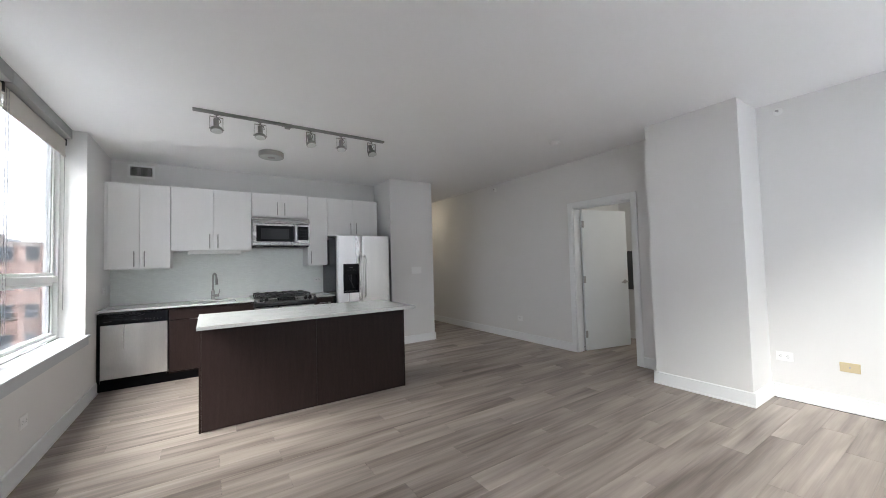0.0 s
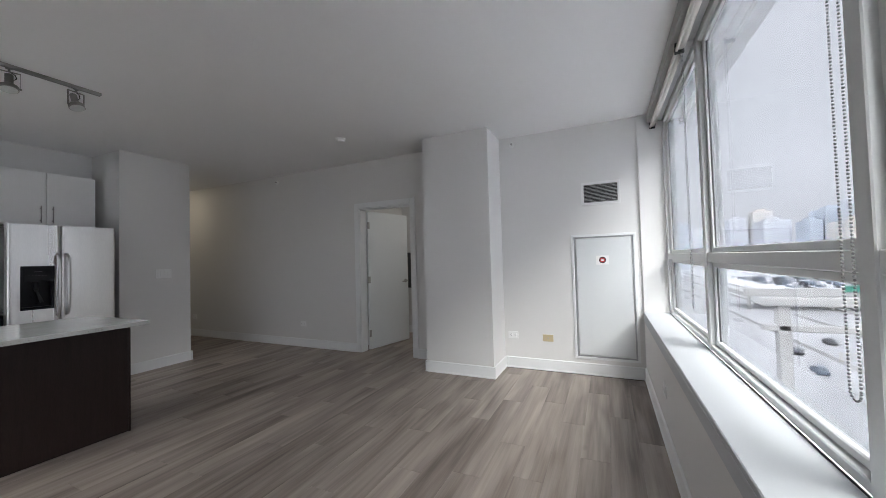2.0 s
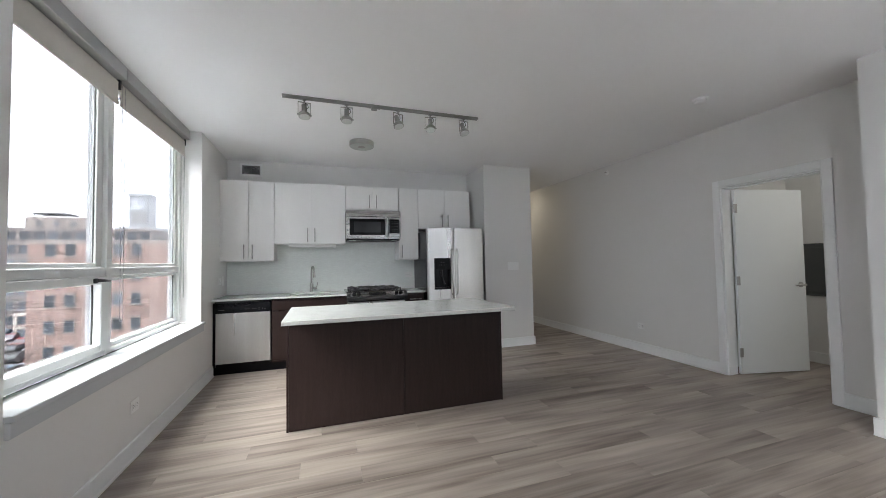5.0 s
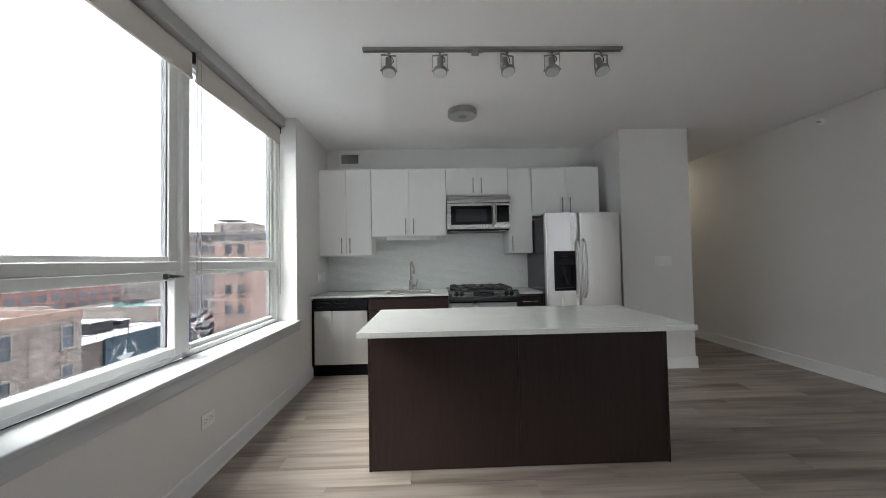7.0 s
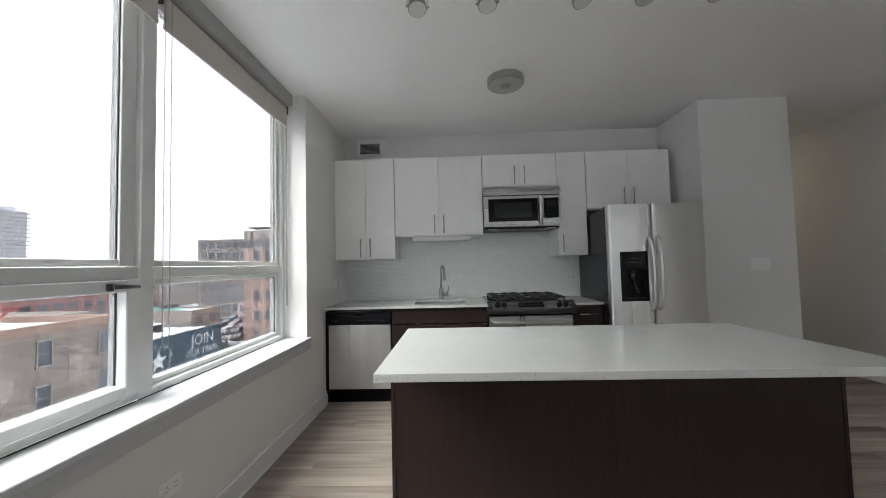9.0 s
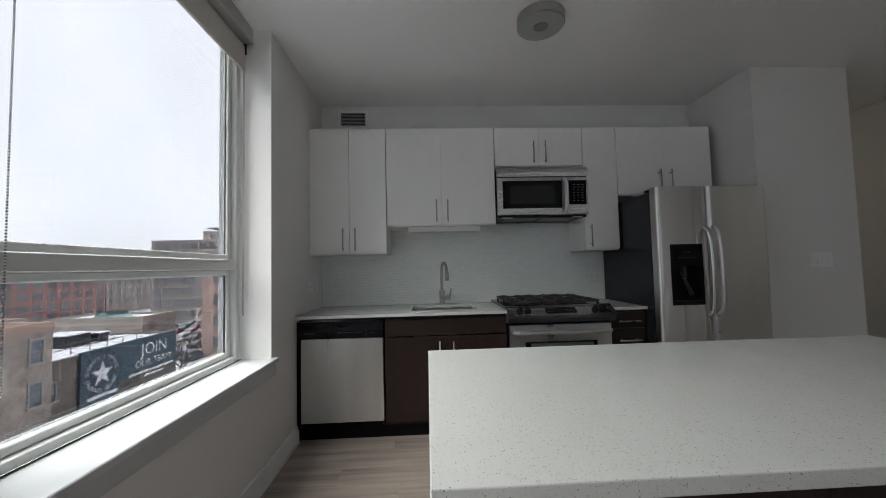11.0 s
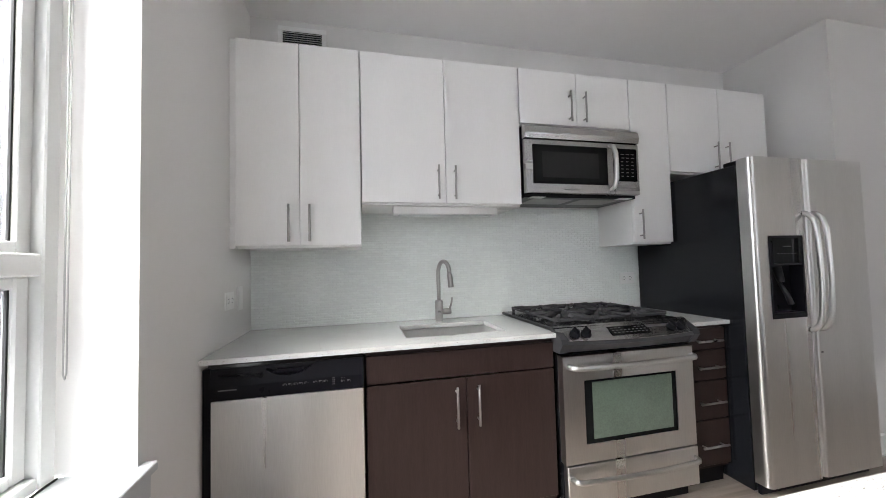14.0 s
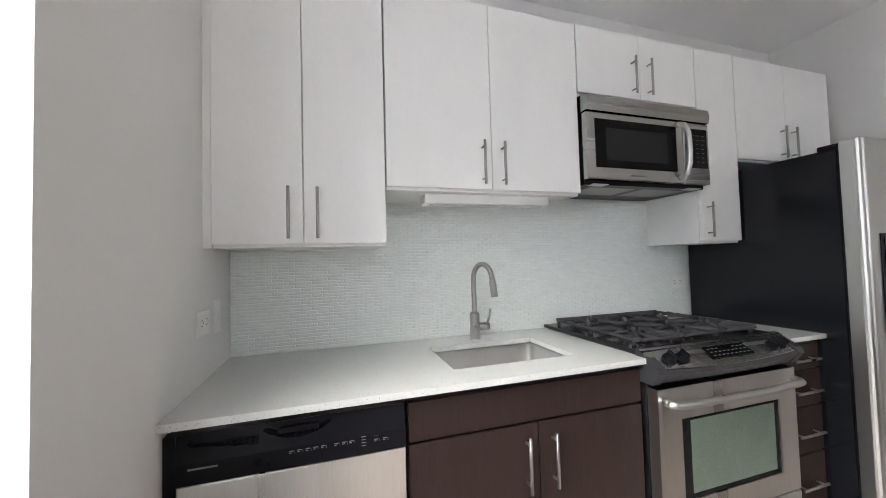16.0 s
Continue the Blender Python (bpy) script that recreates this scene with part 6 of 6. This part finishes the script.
# ---- bare street tree beside the billboard ----
def bare_tree(at, height, label):
    """A leafless tree: a tapered trunk that forks four times into fine twigs."""
    root = thing("bare_tree", at, label, "tree")
    limbs = [bmesh.new(), bmesh.new()]

    def grow(p, d, length, radius, level):
        q = p + d * length
        tube(limbs[0 if level < 2 else 1], [p, p.lerp(q, 0.5) + Vector((rng.uniform(-1, 1), rng.uniform(-1, 1), 0)) * length * 0.06, q], [radius, radius * 0.85, radius * 0.68], 6 if level < 2 else 4)
        if level < 5:
            for _ in range(3 if level < 4 else 2):
                turn_ = Vector((rng.uniform(-1, 1), rng.uniform(-1, 1), rng.uniform(-0.1, 0.7)))
                grow(q, (d * 0.75 + turn_ * 0.75).normalized(), length * rng.uniform(0.62, 0.82), radius * 0.62, level + 1)
    grow(Vector(at), Vector((0, 0, 1)), height * 0.28, height * 0.022, 0)
    part("trunk", limbs[0], BARK, root)
    part("twigs", limbs[1], BARK, root)
    return root


BARK = mat("grey_bark", (0.16, 0.14, 0.13), rough=0.9, scale=6, vary=0.2)
bare_tree((-32.0, 53.5, GZ0), 7.0, "leafless grey street tree in the snow")
bare_tree((-30.5, 51.5, GZ0), 5.5, "leafless grey street tree in the snow")

# ---- expressway to the south-east, in a cutting ----
for x, y, a in ((118, -40, -4), (101, -37.5, -4), (165, -41, -4), (150, -56, 176), (188, -36, -4), (140, -70, 176), (186, -63, 176), (132, -52, 176), (224, -50, 176), (150, -33, -4), (92, -58, 176), (205, -71, 176), (112, -66, 176), (240, -38, -4)):
    copy_thing(rng.choice(protos), pose(x, y, GZ1 + 0.04, 0, 0, a))
solid("road", one(10, 700, -84, -24, GZ1 + 0.005, GZ1 + 0.04), SLUSH, "wide slushy expressway with salted lanes", "road", kind="structure")
for y in (-23.6, -45, -64, -84.4):
    solid("barrier", prism(bmesh.new(), [(y - 0.3, GZ1), (y - 0.12, GZ1 + 0.95), (y + 0.12, GZ1 + 0.95), (y + 0.3, GZ1)], 10, 700, "x"), CONC, "low concrete road barrier dusted with snow", "barrier", kind="structure")
for y in (-28, -31.8, -35.6, -39.4, -49, -52.8, -56.6, -60.4, -68, -72, -76, -80):
    ln = bmesh.new()
    for k in range(42):
        box(ln, 14 + k * 12, 17 + k * 12, y - 0.08, y + 0.08, GZ1 + 0.041, GZ1 + 0.046)
    solid("lane_marking", ln, BINK, "worn white dashed lane markings", "road marking", kind="stuff")
solid("snow_verge", one(6, 520, -110, -84.8, GZ1 + 0.01, GZ1 + 0.3, 0.05), SNOW, "snow bank beside the expressway", "snow", kind="structure")
vi = thing("elevated_track", (68, -45, GZ1), "pale concrete elevated track on round-headed piers", "viaduct")
part("beam", one(66.8, 69.1, -128, -18.4, -6.7, -5.5, 0.3, 2), CONC, vi)
part("lower_beam", one(67.2, 68.6, -128, -18.4, -10.3, -9.4, 0.15), CONC, vi)
for y in (-20.9, -48, -77, -106):
    part("pier", one(67.2, 68.7, y - 0.75, y + 0.75, GZ1, -6.68, 0.15), CONC, vi)
ov = thing("overpass", (207, -91, GZ1), "road overpass on short concrete columns", "bridge")
part("deck", one(198, 220, -200, -52, -18.4, -16.6), CONC, ov)
part("parapet", one(197.3, 198, -200, -52, -18.0, -15.1), CONC, ov)
for k in range(16):
    part("column", tube(bmesh.new(), [(202, -55 - k * 9.0, GZ1), (202, -55 - k * 9.0, -18.4)], 0.7, 10), CONC, ov)
lamps = thing("road_sign", (196, -112, -15.5), "green road sign on the overpass", "sign")
part("board", one(196.6, 197.2, -106, -84, -16.2, -13.7), mat("road_sign_green", (0.03, 0.22, 0.15), rough=0.4), lamps)
part("tab", one(196.5, 197.2, -113, -107, -15.8, -13.7), mat("road_sign_yellow", (0.6, 0.42, 0.05), rough=0.4), lamps)
solid("car_park", one(250, 440, -340, -102, GZ1 + 0.32, GZ1 + 0.4), SNOW, "snow-covered distant car park", "car park", kind="structure")
for tone, share in ((paints[4], 0), (paints[1], 1), (paints[0], 2)):
    lot = bmesh.new()
    for r_ in range(12):
        for c_ in range(76):
            if rng.random() < 0.2 or (r_ * 7 + c_ * 5 + c_ // 3) % 3 != share:
                continue
            x, y = 258 + r_ * 15.0, -106 - c_ * 3.0 + rng.uniform(-0.3, 0.3)
            box(lot, x - 2.2, x + 2.2, y - 0.85, y + 0.85, GZ1 + 0.7, GZ1 + 1.35)
            box(lot, x - 1.2, x + 0.8, y - 0.75, y + 0.75, GZ1 + 1.35, GZ1 + 1.85)
    solid("parked_cars_far", lot, tone, "rows of snowy cars in a distant car park", "cars", kind="stuff")


def tower(x0, x1, y0, y1, top, m, label, floors, cols):
    """A distant tower: shaft, window bands, roof box."""
    root = thing("skyline_tower", ((x0 + x1) / 2, (y0 + y1) / 2, GZ1), label, "building", "skyline towers")
    part("wall", one(x0, x1, y0, y1, GZ1, top), m, root)
    part("roof_box", one(x0 + (x1 - x0) * 0.25, x0 + (x1 - x0) * 0.7, y0 + (y1 - y0) * 0.25, y0 + (y1 - y0) * 0.75, top, top + 4), m, root)
    wb = bmesh.new()
    for f in range(floors):
        z = top - 4 - f * (top - GZ1 - 6) / floors
        for c in range(cols):
            y = y0 + (y1 - y0) * (c + 0.2) / cols
            box(wb, x0 - 0.25, x0 + 0.1, y, y + (y1 - y0) * 0.62 / cols, z, z + 1.8)
    for f in range(floors):
        z = top - 4 - f * (top - GZ1 - 6) / floors
        for c in range(4):
            x = x0 + (x1 - x0) * (c + 0.2) / 4
            box(wb, x, x + (x1 - x0) * 0.15, y1 - 0.1, y1 + 0.25, z, z + 1.8)
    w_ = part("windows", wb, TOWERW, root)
    tagged(w_, "grid of small grey windows", kind="stuff")
    return root


# the towers' paleness is haze put into their colours
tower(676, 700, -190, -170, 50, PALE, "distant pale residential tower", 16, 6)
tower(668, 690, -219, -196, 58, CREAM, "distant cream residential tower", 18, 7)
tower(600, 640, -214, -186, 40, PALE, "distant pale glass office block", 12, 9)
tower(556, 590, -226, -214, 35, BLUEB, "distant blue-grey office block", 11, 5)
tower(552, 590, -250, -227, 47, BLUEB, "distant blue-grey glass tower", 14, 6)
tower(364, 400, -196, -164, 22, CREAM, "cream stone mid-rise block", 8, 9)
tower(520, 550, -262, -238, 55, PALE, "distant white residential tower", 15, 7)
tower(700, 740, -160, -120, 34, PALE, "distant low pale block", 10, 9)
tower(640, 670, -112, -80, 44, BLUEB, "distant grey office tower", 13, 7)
far = bmesh.new()
rng2 = random.Random(3)
for k in range(60):
    y = -420 + k * 9
    far_x = 780 + rng2.uniform(-40, 60)
    box(far, far_x, far_x + 20, y, y + rng2.uniform(6, 12), GZ1, GZ1 + rng2.uniform(8, 24))
solid("distant_roofs", far, BR_BROWN, "low distant city blocks under the skyline", "buildings", kind="stuff")

# ---- backsplash of narrow glass strips ----
solid("backsplash_backing", one(XL + 0.002, 2.165, YB - 0.0085, YB - 0.0005, 0.905, 1.64), GROUT, "white grout bed behind the glass tiles", "backsplash", kind="structure")
rng = random.Random(4)
tv, tf = [], []
rh, gap = 0.0150, 0.0022
z = 0.917
while z < 1.63:
    x = XL + 0.003 - (0.024 if round((z - 0.917) / rh) % 2 else 0.0)
    while x < 2.163:
        w = 0.048
        a, b = max(x, XL + 0.003), min(x + w - gap, 2.163)
        if b - a > 0.006:
            d = YB - 0.0105 - rng.random() * 0.0006
            t0 = rng.uniform(-0.00015, 0.00015)
            i = len(tv)
            e = 0.0012
            tv += [(a, YB - 0.008, z), (b, YB - 0.008, z), (b, YB - 0.008, z + rh - gap), (a, YB - 0.008, z + rh - gap),
                   (a + e, d, z + e), (b - e, d, z + e), (b - e, d + t0, z + rh - gap - e), (a + e, d + t0, z + rh - gap - e)]
            tf += [(i + 4, i + 5, i + 6, i + 7), (i, i + 1, i + 5, i + 4), (i + 1, i + 2, i + 6, i + 5), (i + 2, i + 3, i + 7, i + 6), (i + 3, i, i + 4, i + 7)]
        x += w
    z += rh
tm = bpy.data.meshes.new("glass_tile")
tm.from_pydata(tv, [], tf)
tm.materials.append(TILE)
tagged(new("glass_tile", tm), "pale green glass strip tiles of the backsplash", "tile", kind="stuff")
solid("tile_edge_trim", one(2.164, 2.178, YB - 0.014, YB - 0.0005, 0.916, 1.364, 0.002), PLATE, "white end strip of the backsplash", "trim", kind="structure")

# ---- floor planks ----
floor = solid("floor", one(XL - 0.01, 6.6, YF - 0.01, 10.42, -0.20, -0.008), SUBFLOOR, "floor of grey-brown wood-look planks", "floor", kind="structure")
rng = random.Random(11)
PW, PL = 0.181, 1.22
shared = {}


def plank_mesh(length, width):
    key = (round(length, 3), round(width, 3))
    if key not in shared:
        bm = bmesh.new()
        l2, w2, e = key[0] / 2 - 0.0004, key[1] / 2 - 0.0003, 0.0012
        v = [bm.verts.new(p) for p in ((-l2, -w2, -0.008), (l2, -w2, -0.008), (l2, w2, -0.008), (-l2, w2, -0.008), (-l2, -w2, -0.0009), (l2, -w2, -0.0009), (l2, w2, -0.0009), (-l2, w2, -0.0009),
                                       (-l2 + e, -w2 + e, 0), (l2 - e, -w2 + e, 0), (l2 - e, w2 - e, 0), (-l2 + e, w2 - e, 0))]
        for k in range(4):
            j = (k + 1) % 4
            bm.faces.new((v[k], v[j], v[4 + j], v[4 + k]))
            bm.faces.new((v[4 + k], v[4 + j], v[8 + j], v[8 + k]))
        bm.faces.new(v[8:12])
        shared[key] = mesh_of("plank", bm, FLOOR)
    return shared[key]


y = YF
offs = 0.0
while y < 10.4:
    xa, xb = (XL, 6.53) if (2.9 < y < 5.1) else ((XL, 5.03) if y < 7.8 else (3.9, 5.03))
    offs = (offs + rng.choice((0.37, 0.46, 0.61, 0.73, 0.85))) % PL
    x = XL - offs
    while x < xb:
        a, b = max(x, xa), min(x + PL, xb)
        if b - a > 0.02:
            p = new("plank", plank_mesh(b - a, PW))
            p.location = ((a + b) / 2, y + PW / 2, 0)
            p.parent = floor
        x += PL
    y += PW
